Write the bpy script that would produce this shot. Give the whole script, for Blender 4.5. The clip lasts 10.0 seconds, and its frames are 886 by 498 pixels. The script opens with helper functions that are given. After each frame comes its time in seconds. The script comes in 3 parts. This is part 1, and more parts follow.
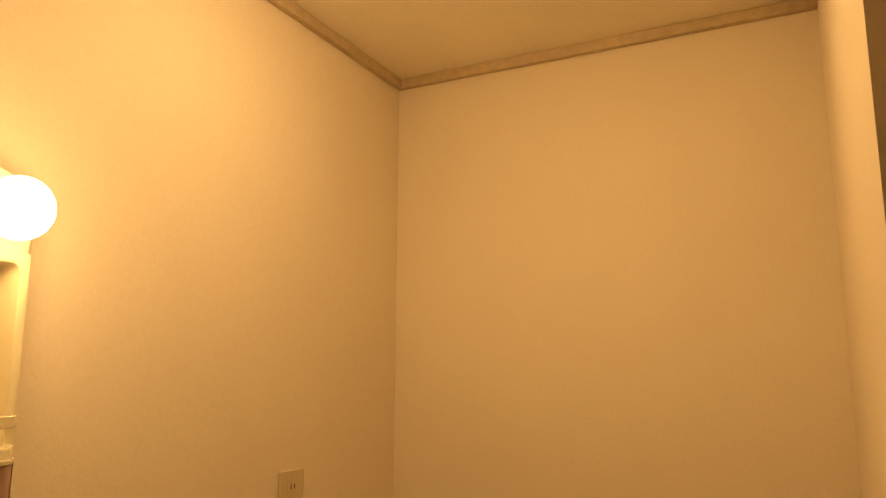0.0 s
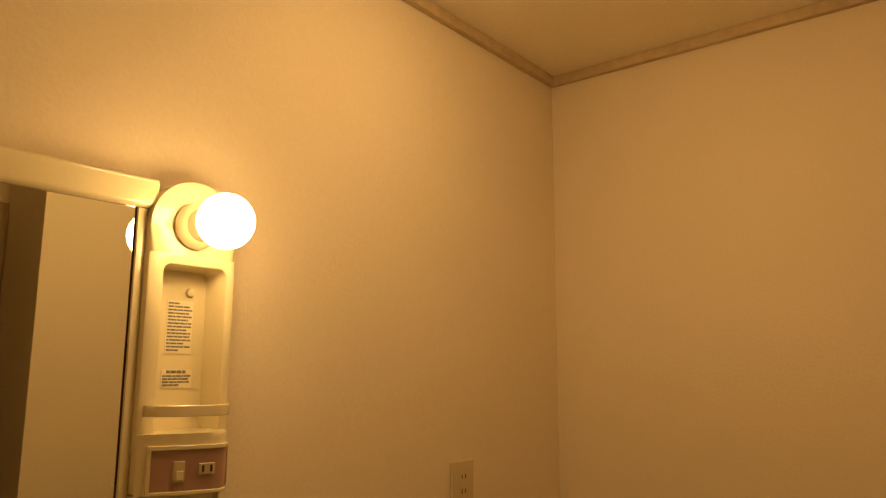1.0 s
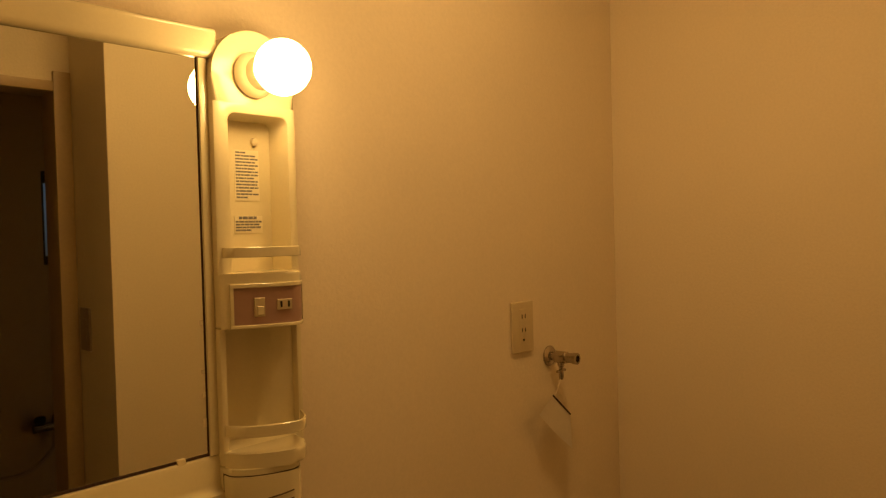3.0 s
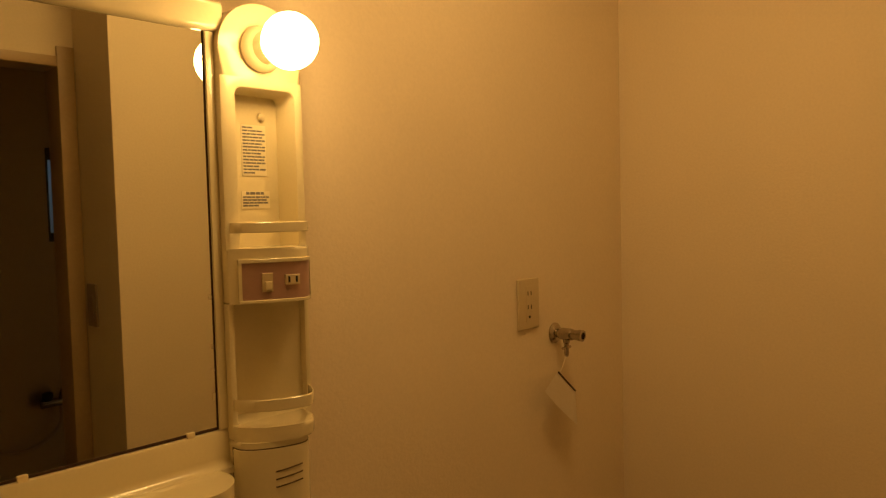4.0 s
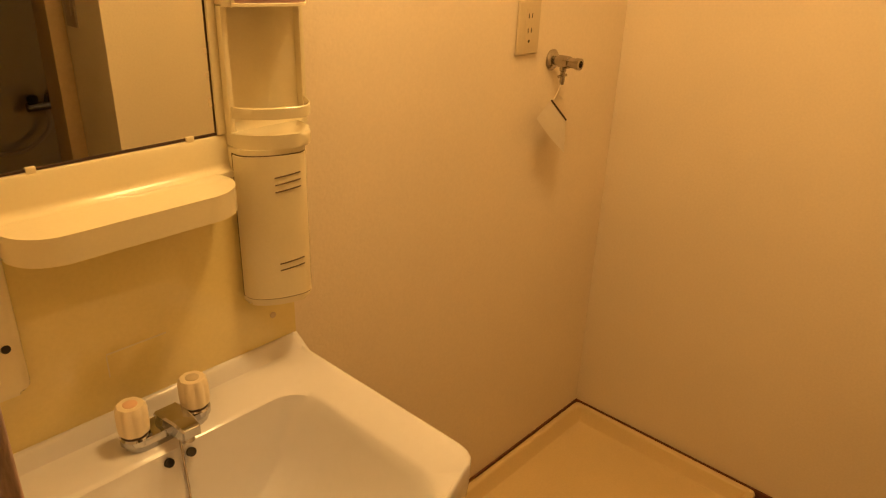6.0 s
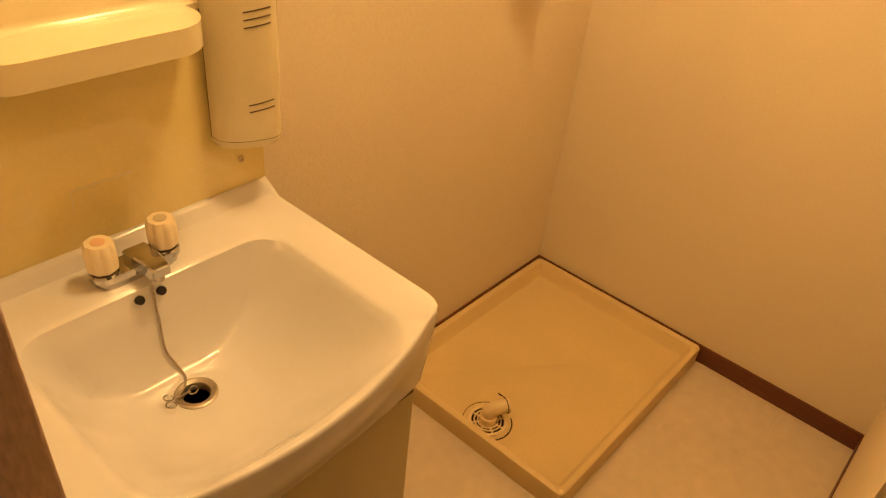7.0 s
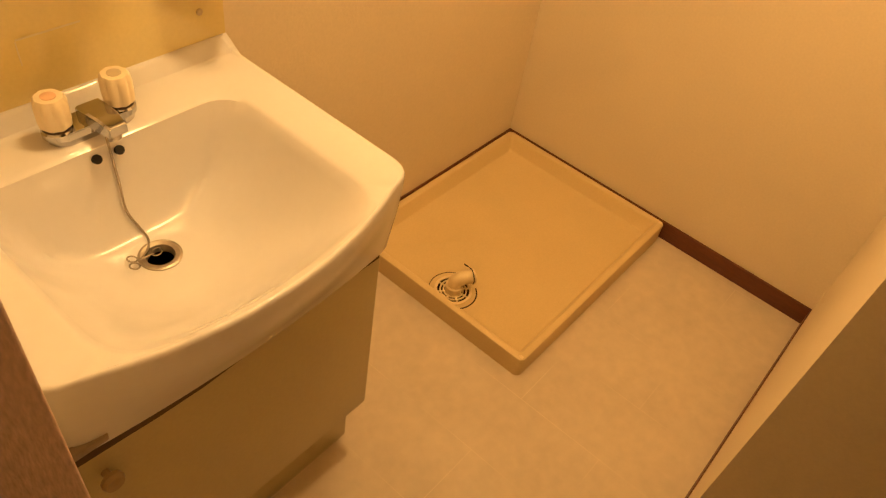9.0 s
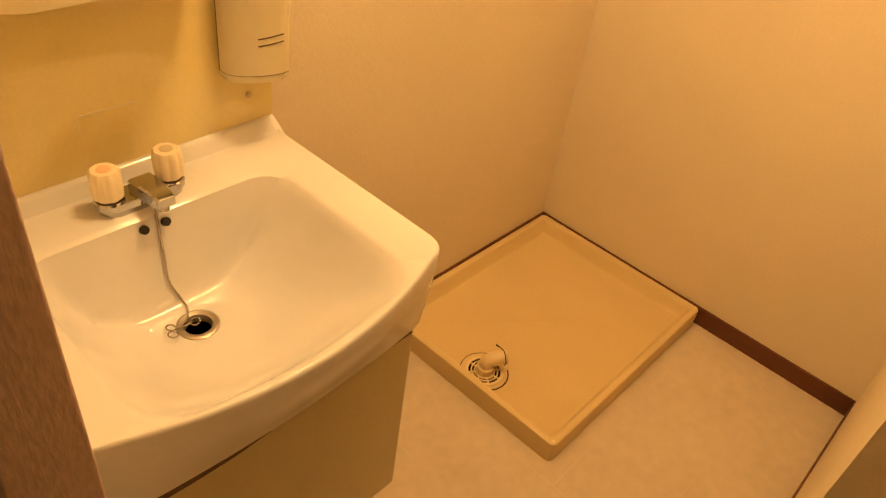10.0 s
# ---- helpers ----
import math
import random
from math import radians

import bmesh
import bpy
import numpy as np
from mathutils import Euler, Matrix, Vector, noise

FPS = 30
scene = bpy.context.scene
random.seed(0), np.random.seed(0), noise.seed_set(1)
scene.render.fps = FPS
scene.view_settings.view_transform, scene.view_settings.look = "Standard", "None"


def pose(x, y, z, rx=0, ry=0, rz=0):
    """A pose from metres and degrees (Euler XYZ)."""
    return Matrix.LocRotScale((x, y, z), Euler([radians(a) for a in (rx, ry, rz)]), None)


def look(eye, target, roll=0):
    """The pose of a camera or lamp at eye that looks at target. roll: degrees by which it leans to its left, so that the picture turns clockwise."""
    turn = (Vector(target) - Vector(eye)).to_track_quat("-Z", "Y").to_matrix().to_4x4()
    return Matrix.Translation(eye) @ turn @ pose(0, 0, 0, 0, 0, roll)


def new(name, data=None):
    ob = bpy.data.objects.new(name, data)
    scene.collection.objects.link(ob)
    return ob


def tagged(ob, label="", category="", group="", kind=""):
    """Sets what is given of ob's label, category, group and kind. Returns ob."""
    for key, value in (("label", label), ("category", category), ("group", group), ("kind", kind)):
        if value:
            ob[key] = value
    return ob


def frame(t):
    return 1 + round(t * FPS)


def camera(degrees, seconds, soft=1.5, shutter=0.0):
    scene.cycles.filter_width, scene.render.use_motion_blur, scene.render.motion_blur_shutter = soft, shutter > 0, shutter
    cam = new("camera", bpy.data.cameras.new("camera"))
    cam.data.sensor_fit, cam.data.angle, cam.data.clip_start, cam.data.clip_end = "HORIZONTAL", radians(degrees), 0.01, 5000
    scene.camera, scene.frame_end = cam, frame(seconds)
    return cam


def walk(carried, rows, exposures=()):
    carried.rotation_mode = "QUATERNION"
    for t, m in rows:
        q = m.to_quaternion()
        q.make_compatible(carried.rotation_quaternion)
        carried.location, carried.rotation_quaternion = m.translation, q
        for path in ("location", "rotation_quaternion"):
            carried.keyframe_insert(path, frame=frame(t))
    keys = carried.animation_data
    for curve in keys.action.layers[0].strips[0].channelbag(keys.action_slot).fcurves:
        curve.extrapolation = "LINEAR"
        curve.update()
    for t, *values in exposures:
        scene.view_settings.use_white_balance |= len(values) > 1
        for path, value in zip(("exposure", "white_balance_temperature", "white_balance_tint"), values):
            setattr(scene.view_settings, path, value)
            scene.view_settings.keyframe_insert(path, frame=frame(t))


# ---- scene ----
cam = camera(63.0, 10.0, soft=1.25)
PATH = [
    (0, (-1.736, -1.048, 1.568), (0.025, -0.161, 1.904), 0.2),
    (0.2, (-1.753, -1.049, 1.574), (-0.042, -0.083, 1.947), 0.5),
    (0.5, (-1.758, -1.050, 1.572), (-0.143, 0.065, 1.955), 0.2),
    (1, (-1.778, -1.050, 1.565), (-0.240, 0.187, 1.889), 0.3),
    (1.5, (-1.782, -1.050, 1.555), (-0.262, 0.229, 1.781), -0.0),
    (2, (-1.787, -1.058, 1.541), (-0.297, 0.271, 1.655), -0.6),
    (2.5, (-1.792, -1.056, 1.529), (-0.322, 0.300, 1.528), -1.3),
    (4, (-1.8, -1.048, 1.519), (-0.349, 0.324, 1.418), -1.4),
    (4.5, (-1.799, -1.043, 1.514), (-0.363, 0.327, 1.27), -0.9),
    (5, (-1.799, -1.043, 1.51), (-0.391, 0.309, 1.072), -0.2),
    (5.2, (-1.797, -1.046, 1.509), (-0.409, 0.296, 0.988), 0.0),
    (6.3, (-1.821, -1.037, 1.503), (-0.483, 0.130, 0.582), 3.2),
    (6.5, (-1.820, -1.034, 1.500), (-0.497, 0.095, 0.512), 4.1),
    (7, (-1.820, -1.032, 1.498), (-0.538, -0.027, 0.339), 6.5),
    (7.5, (-1.818, -1.034, 1.494), (-0.588, -0.132, 0.199), 7.8),
    (8, (-1.817, -1.035, 1.489), (-0.627, -0.235, 0.095), 10.2),
    (8.5, (-1.815, -1.037, 1.485), (-0.638, -0.267, 0.063), 10.8),
    (9, (-1.817, -1.038, 1.482), (-0.627, -0.262, 0.074), 11.0),
    (9.5, (-1.822, -1.043, 1.480), (-0.640, -0.197, 0.107), 8.9),
    (10, (-1.832, -1.047, 1.479), (-0.599, -0.086, 0.232), 9.0),
]
EXPOSURES = [(0, 0.03, 6250, 10), (0.5, -0.33, 6450, 10), (1.0, -0.55, 6600, 10), (2.5, -0.55, 6900, 10), (4.0, -0.52, 7250, 10), (4.6, -0.44, 7350, 10), (5.2, 0.2, 6800, 10),
             (6.5, 1.02, 6450, 10), (7.0, 1.18, 6400, 10), (7.5, 1.35, 6350, 10), (10, 1.42, 6350, 10)]
walk(cam, [(t, look(eye, target, roll)) for t, eye, target, roll in PATH], EXPOSURES)

# ---- world and light ----
world = bpy.data.worlds.new("dusk")
scene.world = world
world.use_nodes = True
sky = world.node_tree.nodes.new("ShaderNodeTexSky")
sky.sky_type, sky.sun_disc = "NISHITA", False
sky.sun_elevation, sky.sun_rotation = radians(4), radians(40)
world.node_tree.nodes["Background"].inputs["Strength"].default_value = 0.15
world.node_tree.links.new(sky.outputs["Color"], world.node_tree.nodes["Background"].inputs["Color"])

LAMP_COLOUR = (1.0, 0.612, 0.226)
LAMP_STRENGTH = 36.0
DOME_STRENGTH = 37.0


# ---- materials ----
def material(name, colour, rough=0.5, vary=0.08, grain=40.0, bump=0.1, metal=0.0, coat=0.0, blotch=4.0, spec=0.5, bump_mm=1.0, stretch=(1, 1, 1)):
    """A procedural surface: colour that drifts at two scales, and a fine relief."""
    m = bpy.data.materials.new(name)
    m.use_nodes = True
    nodes, links = m.node_tree.nodes, m.node_tree.links
    bsdf = nodes["Principled BSDF"]
    coords = nodes.new("ShaderNodeTexCoord")
    mapping = nodes.new("ShaderNodeMapping")
    mapping.inputs["Scale"].default_value = stretch
    links.new(coords.outputs["Object"], mapping.inputs["Vector"])
    fine, wide = nodes.new("ShaderNodeTexNoise"), nodes.new("ShaderNodeTexNoise")
    fine.inputs["Scale"].default_value, fine.inputs["Detail"].default_value = grain, 5
    wide.inputs["Scale"].default_value, wide.inputs["Detail"].default_value = blotch, 3
    for n in (fine, wide):
        links.new(mapping.outputs["Vector"], n.inputs["Vector"])
    mix = nodes.new("ShaderNodeMath")
    mix.operation = "MULTIPLY_ADD"
    links.new(fine.outputs["Fac"], mix.inputs[0])
    mix.inputs[1].default_value = 0.5
    half = nodes.new("ShaderNodeMath")
    half.operation = "MULTIPLY"
    links.new(wide.outputs["Fac"], half.inputs[0])
    half.inputs[1].default_value = 0.5
    links.new(half.outputs[0], mix.inputs[2])
    ramp = nodes.new("ShaderNodeValToRGB")
    ramp.color_ramp.elements[0].position, ramp.color_ramp.elements[1].position = 0.3, 0.7
    ramp.color_ramp.elements[0].color = (*[c * (1 - vary) for c in colour], 1)
    ramp.color_ramp.elements[1].color = (*[min(1, c * (1 + vary)) for c in colour], 1)
    links.new(mix.outputs[0], ramp.inputs["Fac"])
    links.new(ramp.outputs["Color"], bsdf.inputs["Base Color"])
    rr = nodes.new("ShaderNodeMapRange")
    rr.inputs["To Min"].default_value, rr.inputs["To Max"].default_value = rough * 0.85, min(1, rough * 1.15)
    links.new(wide.outputs["Fac"], rr.inputs["Value"])
    links.new(rr.outputs["Result"], bsdf.inputs["Roughness"])
    bsdf.inputs["Metallic"].default_value = metal
    bsdf.inputs["Specular IOR Level"].default_value = spec
    bsdf.inputs["Coat Weight"].default_value = coat
    bsdf.inputs["Coat Roughness"].default_value = 0.08
    if bump:
        b = nodes.new("ShaderNodeBump")
        b.inputs["Strength"].default_value, b.inputs["Distance"].default_value = bump, bump_mm / 1000
        links.new(fine.outputs["Fac"], b.inputs["Height"])
        links.new(b.outputs["Normal"], bsdf.inputs["Normal"])
    return m


WALLPAPER = material("wallpaper", (0.78, 0.675, 0.52), 0.75, 0.05, 160, 0.5, bump_mm=1.2, blotch=2.0, spec=0.25)
CEILING = material("ceiling_paper", (0.88, 0.80, 0.65), 0.85, 0.05, 120, 0.4, spec=0.2)
VINYL = material("vinyl_floor", (0.61, 0.505, 0.385), 0.42, 0.10, 30, 0.15, blotch=5.0, spec=0.4)


def print_joints(m, row, length, shift, strength):
    """Faint pale joints of a printed tile pattern, worn away in places."""
    nodes, links = m.node_tree.nodes, m.node_tree.links
    bsdf = nodes["Principled BSDF"]
    colour = bsdf.inputs["Base Color"].links[0].from_socket
    coords, split, join = nodes.new("ShaderNodeTexCoord"), nodes.new("ShaderNodeSeparateXYZ"), nodes.new("ShaderNodeCombineXYZ")
    links.new(coords.outputs["Object"], split.inputs[0])
    move = nodes.new("ShaderNodeMath")
    move.operation = "ADD"
    move.inputs[1].default_value = shift
    links.new(split.outputs["X"], move.inputs[0])
    links.new(split.outputs["Y"], join.inputs["X"])
    links.new(move.outputs[0], join.inputs["Y"])
    brick = nodes.new("ShaderNodeTexBrick")
    for key, value in (("Scale", 1.0), ("Mortar Size", 0.0016), ("Mortar Smooth", 0.6), ("Brick Width", length), ("Row Height", row)):
        brick.inputs[key].default_value = value
    links.new(join.outputs[0], brick.inputs["Vector"])
    wear = nodes.new("ShaderNodeTexNoise")
    wear.inputs["Scale"].default_value = 3.5
    links.new(coords.outputs["Object"], wear.inputs["Vector"])
    rng = nodes.new("ShaderNodeMapRange")
    rng.inputs["From Min"].default_value, rng.inputs["From Max"].default_value = 0.42, 0.62
    rng.inputs["To Max"].default_value = strength
    links.new(wear.outputs["Fac"], rng.inputs["Value"])
    fac = nodes.new("ShaderNodeMath")
    fac.operation = "MULTIPLY"
    links.new(brick.outputs["Fac"], fac.inputs[0])
    links.new(rng.outputs["Result"], fac.inputs[1])
    mix = nodes.new("ShaderNodeMix")
    mix.data_type = "RGBA"
    links.new(fac.outputs[0], mix.inputs[0])
    links.new(colour, mix.inputs[6])
    mix.inputs[7].default_value = (0.80, 0.68, 0.53, 1)
    links.new(mix.outputs[2], bsdf.inputs["Base Color"])


print_joints(VINYL, 0.195, 0.46, 2.37, 0.36)
DARK_WOOD = material("dark_wood", (0.13, 0.040, 0.014), 0.5, 0.35, 30, 0.3, stretch=(1, 1, 12))
FRAME_WOOD = material("frame_wood", (0.57, 0.41, 0.365), 0.6, 0.34, 75, 0.9, stretch=(5, 5, 1.3), bump_mm=0.9, blotch=1.5)
MOULDING = material("moulding_wood", (0.54, 0.42, 0.26), 0.5, 0.2, 40, 0.2)
CREAM = material("cream_plastic", (0.77, 0.69, 0.47), 0.15, 0.03, 200, 0.03, blotch=6, coat=0.2)
CREAM_DEEP = material("cream_panel", (0.81, 0.68, 0.31), 0.07, 0.04, 150, 0.02, coat=0.6)
CERAMIC = material("white_ceramic", (0.715, 0.695, 0.71), 0.10, 0.02, 60, 0.0, coat=0.0, blotch=8)
LAMINATE = material("cabinet_laminate", (0.52, 0.44, 0.23), 0.32, 0.05, 120, 0.06, coat=0.15)
PAN_PLASTIC = material("pan_plastic", (0.67, 0.51, 0.26), 0.42, 0.06, 220, 0.25, blotch=5, bump_mm=0.5)
DRAIN_PLASTIC = material("drain_plastic", (0.78, 0.62, 0.36), 0.4, 0.05, 90, 0.08)
DRAIN_STEEL = material("drain_steel", (0.44, 0.38, 0.31), 0.42, 0.12, 120, 0.1, metal=0.8)
CHROME = material("chrome", (0.52, 0.52, 0.54), 0.07, 0.05, 60, 0.03, metal=1.0)
WORN_CHROME = material("worn_chrome", (0.46, 0.41, 0.35), 0.20, 0.15, 90, 0.08, metal=1.0)
BLACK = material("black_gap", (0.012, 0.010, 0.009), 0.6, 0.2, 60, 0.05)
KNOB = material("knob_plastic", (0.86, 0.74, 0.54), 0.3, 0.03, 150, 0.03, coat=0.2)
RED_CAP = material("red_cap", (0.82, 0.53, 0.34), 0.35, 0.05, 150, 0.02)
BLUE_CAP = material("grey_cap", (0.58, 0.48, 0.33), 0.35, 0.05, 150, 0.02)
MAUVE = material("mauve_panel", (0.42, 0.26, 0.22), 0.4, 0.05, 120, 0.05)
IVORY = material("ivory_plate", (0.58, 0.48, 0.31), 0.35, 0.04, 120, 0.04)
IVORY_LIGHT = material("ivory_switch", (0.78, 0.68, 0.46), 0.3, 0.03, 120, 0.03)
SLOT = material("slot_brown", (0.05, 0.022, 0.014), 0.6, 0.2, 60, 0.05)
PAPER = material("tag_paper", (0.86, 0.79, 0.68), 0.7, 0.04, 90, 0.1)
STICKER = material("sticker", (0.84, 0.76, 0.56), 0.4, 0.03, 90, 0.02)
INK = material("ink", (0.19, 0.18, 0.18), 0.6, 0.15, 200, 0.0)
GREY_BAR = material("grey_badge", (0.30, 0.23, 0.17), 0.35, 0.1, 120, 0.03)
GAP_BROWN = material("gap_brown", (0.075, 0.04, 0.017), 0.6, 0.2, 60, 0.05)
KNOB_BROWN = material("knob_brown", (0.36, 0.25, 0.12), 0.4, 0.1, 90, 0.05)
# Base colour lowered so the room beyond the doorway looks unlit.
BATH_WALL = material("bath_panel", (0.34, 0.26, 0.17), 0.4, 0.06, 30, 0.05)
ALUMINIUM = material("bronze_aluminium", (0.42, 0.30, 0.17), 0.4, 0.1, 90, 0.05)

MIRROR = bpy.data.materials.new("silvered_mirror")
MIRROR.use_nodes = True
MIRROR.node_tree.nodes["Principled BSDF"].inputs["Base Color"].default_value = (0.80, 0.82, 0.74, 1)
MIRROR.node_tree.nodes["Principled BSDF"].inputs["Metallic"].default_value = 1.0
MIRROR.node_tree.nodes["Principled BSDF"].inputs["Roughness"].default_value = 0.015

GLASS = bpy.data.materials.new("frosted_glass")
GLASS.use_nodes = True
# Blue tint carries the dusk light's colour, which the sky leaves greyish.
GLASS.node_tree.nodes["Principled BSDF"].inputs["Base Color"].default_value = (0.15, 0.33, 1.0, 1)
GLASS.node_tree.nodes["Principled BSDF"].inputs["Transmission Weight"].default_value = 1.0
GLASS.node_tree.nodes["Principled BSDF"].inputs["Roughness"].default_value = 0.35

GLOW = bpy.data.materials.new("lit_bulb")
GLOW.use_nodes = True
GLOW.node_tree.nodes["Principled BSDF"].inputs["Base Color"].default_value = (0.9, 0.85, 0.75, 1)
GLOW.node_tree.nodes["Principled BSDF"].inputs["Emission Color"].default_value = (*LAMP_COLOUR, 1)
GLOW.node_tree.nodes["Principled BSDF"].inputs["Emission Strength"].default_value = LAMP_STRENGTH

DOME_GLOW = bpy.data.materials.new("lit_dome")
DOME_GLOW.use_nodes = True
DOME_GLOW.node_tree.nodes["Principled BSDF"].inputs["Base Color"].default_value = (0.9, 0.85, 0.75, 1)
DOME_GLOW.node_tree.nodes["Principled BSDF"].inputs["Emission Color"].default_value = (*LAMP_COLOUR, 1)
DOME_GLOW.node_tree.nodes["Principled BSDF"].inputs["Emission Strength"].default_value = DOME_STRENGTH


# ---- building helpers ----
def finish(name, bm, mat, smooth=True):
    bmesh.ops.recalc_face_normals(bm, faces=bm.faces)
    me = bpy.data.meshes.new(name)
    bm.to_mesh(me)
    bm.free()
    me.materials.append(mat)
    ob = new(name, me)
    if smooth:
        for p in me.polygons:
            p.use_smooth = True
        me.set_sharp_from_angle(angle=radians(35))
    return ob


def part(name, bm, mat, parent=None, label="", smooth=True):
    ob = finish(name, bm, mat, smooth)
    if parent is not None:
        ob.parent = parent
        ob.matrix_parent_inverse = parent.matrix_world.inverted()
    return tagged(ob, label) if label else ob


def empty(name, x, y, z):
    ob = new(name)
    ob.location = (x, y, z)
    ob.empty_display_size = 0.05
    ob.matrix_world = Matrix.Translation((x, y, z))
    return ob


def box(x0, x1, y0, y1, z0, z1, bevel=0.0, seg=2, bm=None):
    bm = bm or bmesh.new()
    vs = [bm.verts.new((x, y, z)) for x in (x0, x1) for y in (y0, y1) for z in (z0, z1)]
    fs = [bm.faces.new([vs[i] for i in f]) for f in ((0, 1, 3, 2), (4, 6, 7, 5), (0, 4, 5, 1), (2, 3, 7, 6), (0, 2, 6, 4), (1, 5, 7, 3))]
    if bevel:
        es = list({e for f in fs for e in f.edges})
        bmesh.ops.bevel(bm, geom=es, offset=bevel, segments=seg, affect="EDGES", profile=0.6)
    return bm


def prism(outline, z0, z1, bevel=0.0, seg=2, bm=None):
    """A plan outline raised from z0 to z1, its top and bottom edges rounded."""
    bm = bm or bmesh.new()
    low = [bm.verts.new((x, y, z0)) for x, y in outline]
    high = [bm.verts.new((x, y, z1)) for x, y in outline]
    n = len(outline)
    bottom, top = bm.faces.new(low[::-1]), bm.faces.new(high)
    for i in range(n):
        bm.faces.new((low[i], low[(i + 1) % n], high[(i + 1) % n], high[i]))
    if bevel:
        es = list(bottom.edges) + list(top.edges)
        bmesh.ops.bevel(bm, geom=es, offset=bevel, segments=seg, affect="EDGES", profile=0.6)
    return bm


def lathe(profile, at=(0, 0, 0), n=28, turn=None, bm=None, caps=True):
    """A turned body from (radius, height) pairs, on z or laid by a turn."""
    bm = bm or bmesh.new()
    m = Matrix.Translation(at) @ (turn or Matrix.Identity(4))
    rings = []
    for r, h in profile:
        rings.append([bm.verts.new(m @ Vector((r * math.cos(2 * math.pi * k / n), r * math.sin(2 * math.pi * k / n), h))) for k in range(n)])
    for a, b in zip(rings, rings[1:]):
        for k in range(n):
            bm.faces.new((a[k], a[(k + 1) % n], b[(k + 1) % n], b[k]))
    if caps and profile[0][0] > 0:
        bm.faces.new(rings[0][::-1])
    if caps and profile[-1][0] > 0:
        bm.faces.new(rings[-1])
    return bm


def tube(points, r, n=8, bm=None, closed=False):
    bm = bm or bmesh.new()
    pts = [Vector(p) for p in points]
    rings = []
    for i, p in enumerate(pts):
        a = pts[i - 1] if i or closed else p
        b = pts[(i + 1) % len(pts)] if i < len(pts) - 1 or closed else p
        q = (b - a).to_track_quat("Z", "Y").to_matrix()
        rings.append([bm.verts.new(p + q @ Vector((r * math.cos(2 * math.pi * k / n), r * math.sin(2 * math.pi * k / n), 0))) for k in range(n)])
    for a, b in zip(rings, rings[1:] + ([rings[0]] if closed else [])):
        for k in range(n):
            bm.faces.new((a[k], a[(k + 1) % n], b[(k + 1) % n], b[k]))
    if not closed:
        bm.faces.new(rings[0][::-1]), bm.faces.new(rings[-1])
    return bm


def smooth_line(points, steps=6):
    """More points on a smooth line through the given ones."""
    pts = [Vector(p) for p in points]
    out = []
    for i in range(len(pts) - 1):
        p0, p1, p2, p3 = pts[max(i - 1, 0)], pts[i], pts[i + 1], pts[min(i + 2, len(pts) - 1)]
        for k in range(steps):
            t = k / steps
            out.append(0.5 * (2 * p1 + (p2 - p0) * t + (2 * p0 - 5 * p1 + 4 * p2 - p3) * t * t + (3 * p1 - p0 - 3 * p2 + p3) * t ** 3))
    return out + [pts[-1]]


def rounded(x0, x1, y0, y1, r, seg=6):
    """A plan rectangle with round corners; r is one radius or four: (x0 y0, x1 y0, x1 y1, x0 y1)."""
    rs = r if isinstance(r, tuple) else (r,) * 4
    out = []
    for (cx, cy, sx, sy, a0), rad in zip(((x0, y0, 1, 1, 180), (x1, y0, -1, 1, 270), (x1, y1, -1, -1, 0), (x0, y1, 1, -1, 90)), rs):
        if rad <= 0:
            out.append((cx, cy))
            continue
        for k in range(seg + 1):
            a = radians(a0 + 90 * k / seg)
            out.append((cx + sx * rad + rad * math.cos(a), cy + sy * rad + rad * math.sin(a)))
    return out


def structure(name, bm, mat, label="", smooth=False):
    return tagged(part(name, bm, mat, smooth=smooth), label, kind="structure")


# ---- plan ----
CEIL = 2.406
YW = -0.028       # face of the north wall
YN = -1.119       # face of the near wall
JX = -0.966       # free end of the near wall
WX = -1.767       # face of the west wall
POST = -0.795    # end of the west wall
BATH = -1.37     # face of the bathroom wall

structure("floor", box(-4.7, 0.12, BATH - 0.1, 0.12, -0.08, 0.0), VINYL, "beige vinyl floor with faint tile joints")
structure("ceiling", box(-4.7, 0.5, -3.2, 0.12, CEIL, CEIL + 0.08), CEILING, "plain cream papered ceiling")
structure("wall_north", box(-4.7, 0.12, YW, 0.12, 0, CEIL), WALLPAPER, "cream embossed wallpaper wall behind the vanity")
structure("wall_east", box(0.0, 0.12, BATH - 0.1, YW, 0, CEIL), WALLPAPER, "cream embossed wallpaper wall beside the washing machine pan")
structure("wall_south", box(JX, 0.0, BATH - 0.1, YN, 0, CEIL), WALLPAPER, "short cream wallpaper wall that ends beside the bathroom door")
structure("wall_west", box(WX - 0.036, WX - 0.004, POST + 0.045, YW, 0, CEIL), WALLPAPER, "thin cream wallpaper partition beside the vanity")
structure("trim_west_post", box(WX - 0.041, WX, POST, POST + 0.045, 0, CEIL, 0.0025, 3), FRAME_WOOD, "brown wood-grain post at the end of the partition", smooth=True)
# Unseen end wall, set far back so the hall stays dark in reflections.
structure("wall_hall_unseen", box(-4.7, -4.6, BATH, YW, 0, CEIL), WALLPAPER, "unseen cream wall that closes the hall")

# the bathroom wall with its door opening
DX0, DX1, DZ = -1.72, JX - 0.050, 2.0
bw = box(-4.6, DX0, BATH - 0.1, BATH, 0, CEIL)
box(DX0, JX, BATH - 0.1, BATH, DZ, CEIL, bm=bw)
structure("wall_bath", bw, WALLPAPER, "cream wallpaper wall round the bathroom door opening")

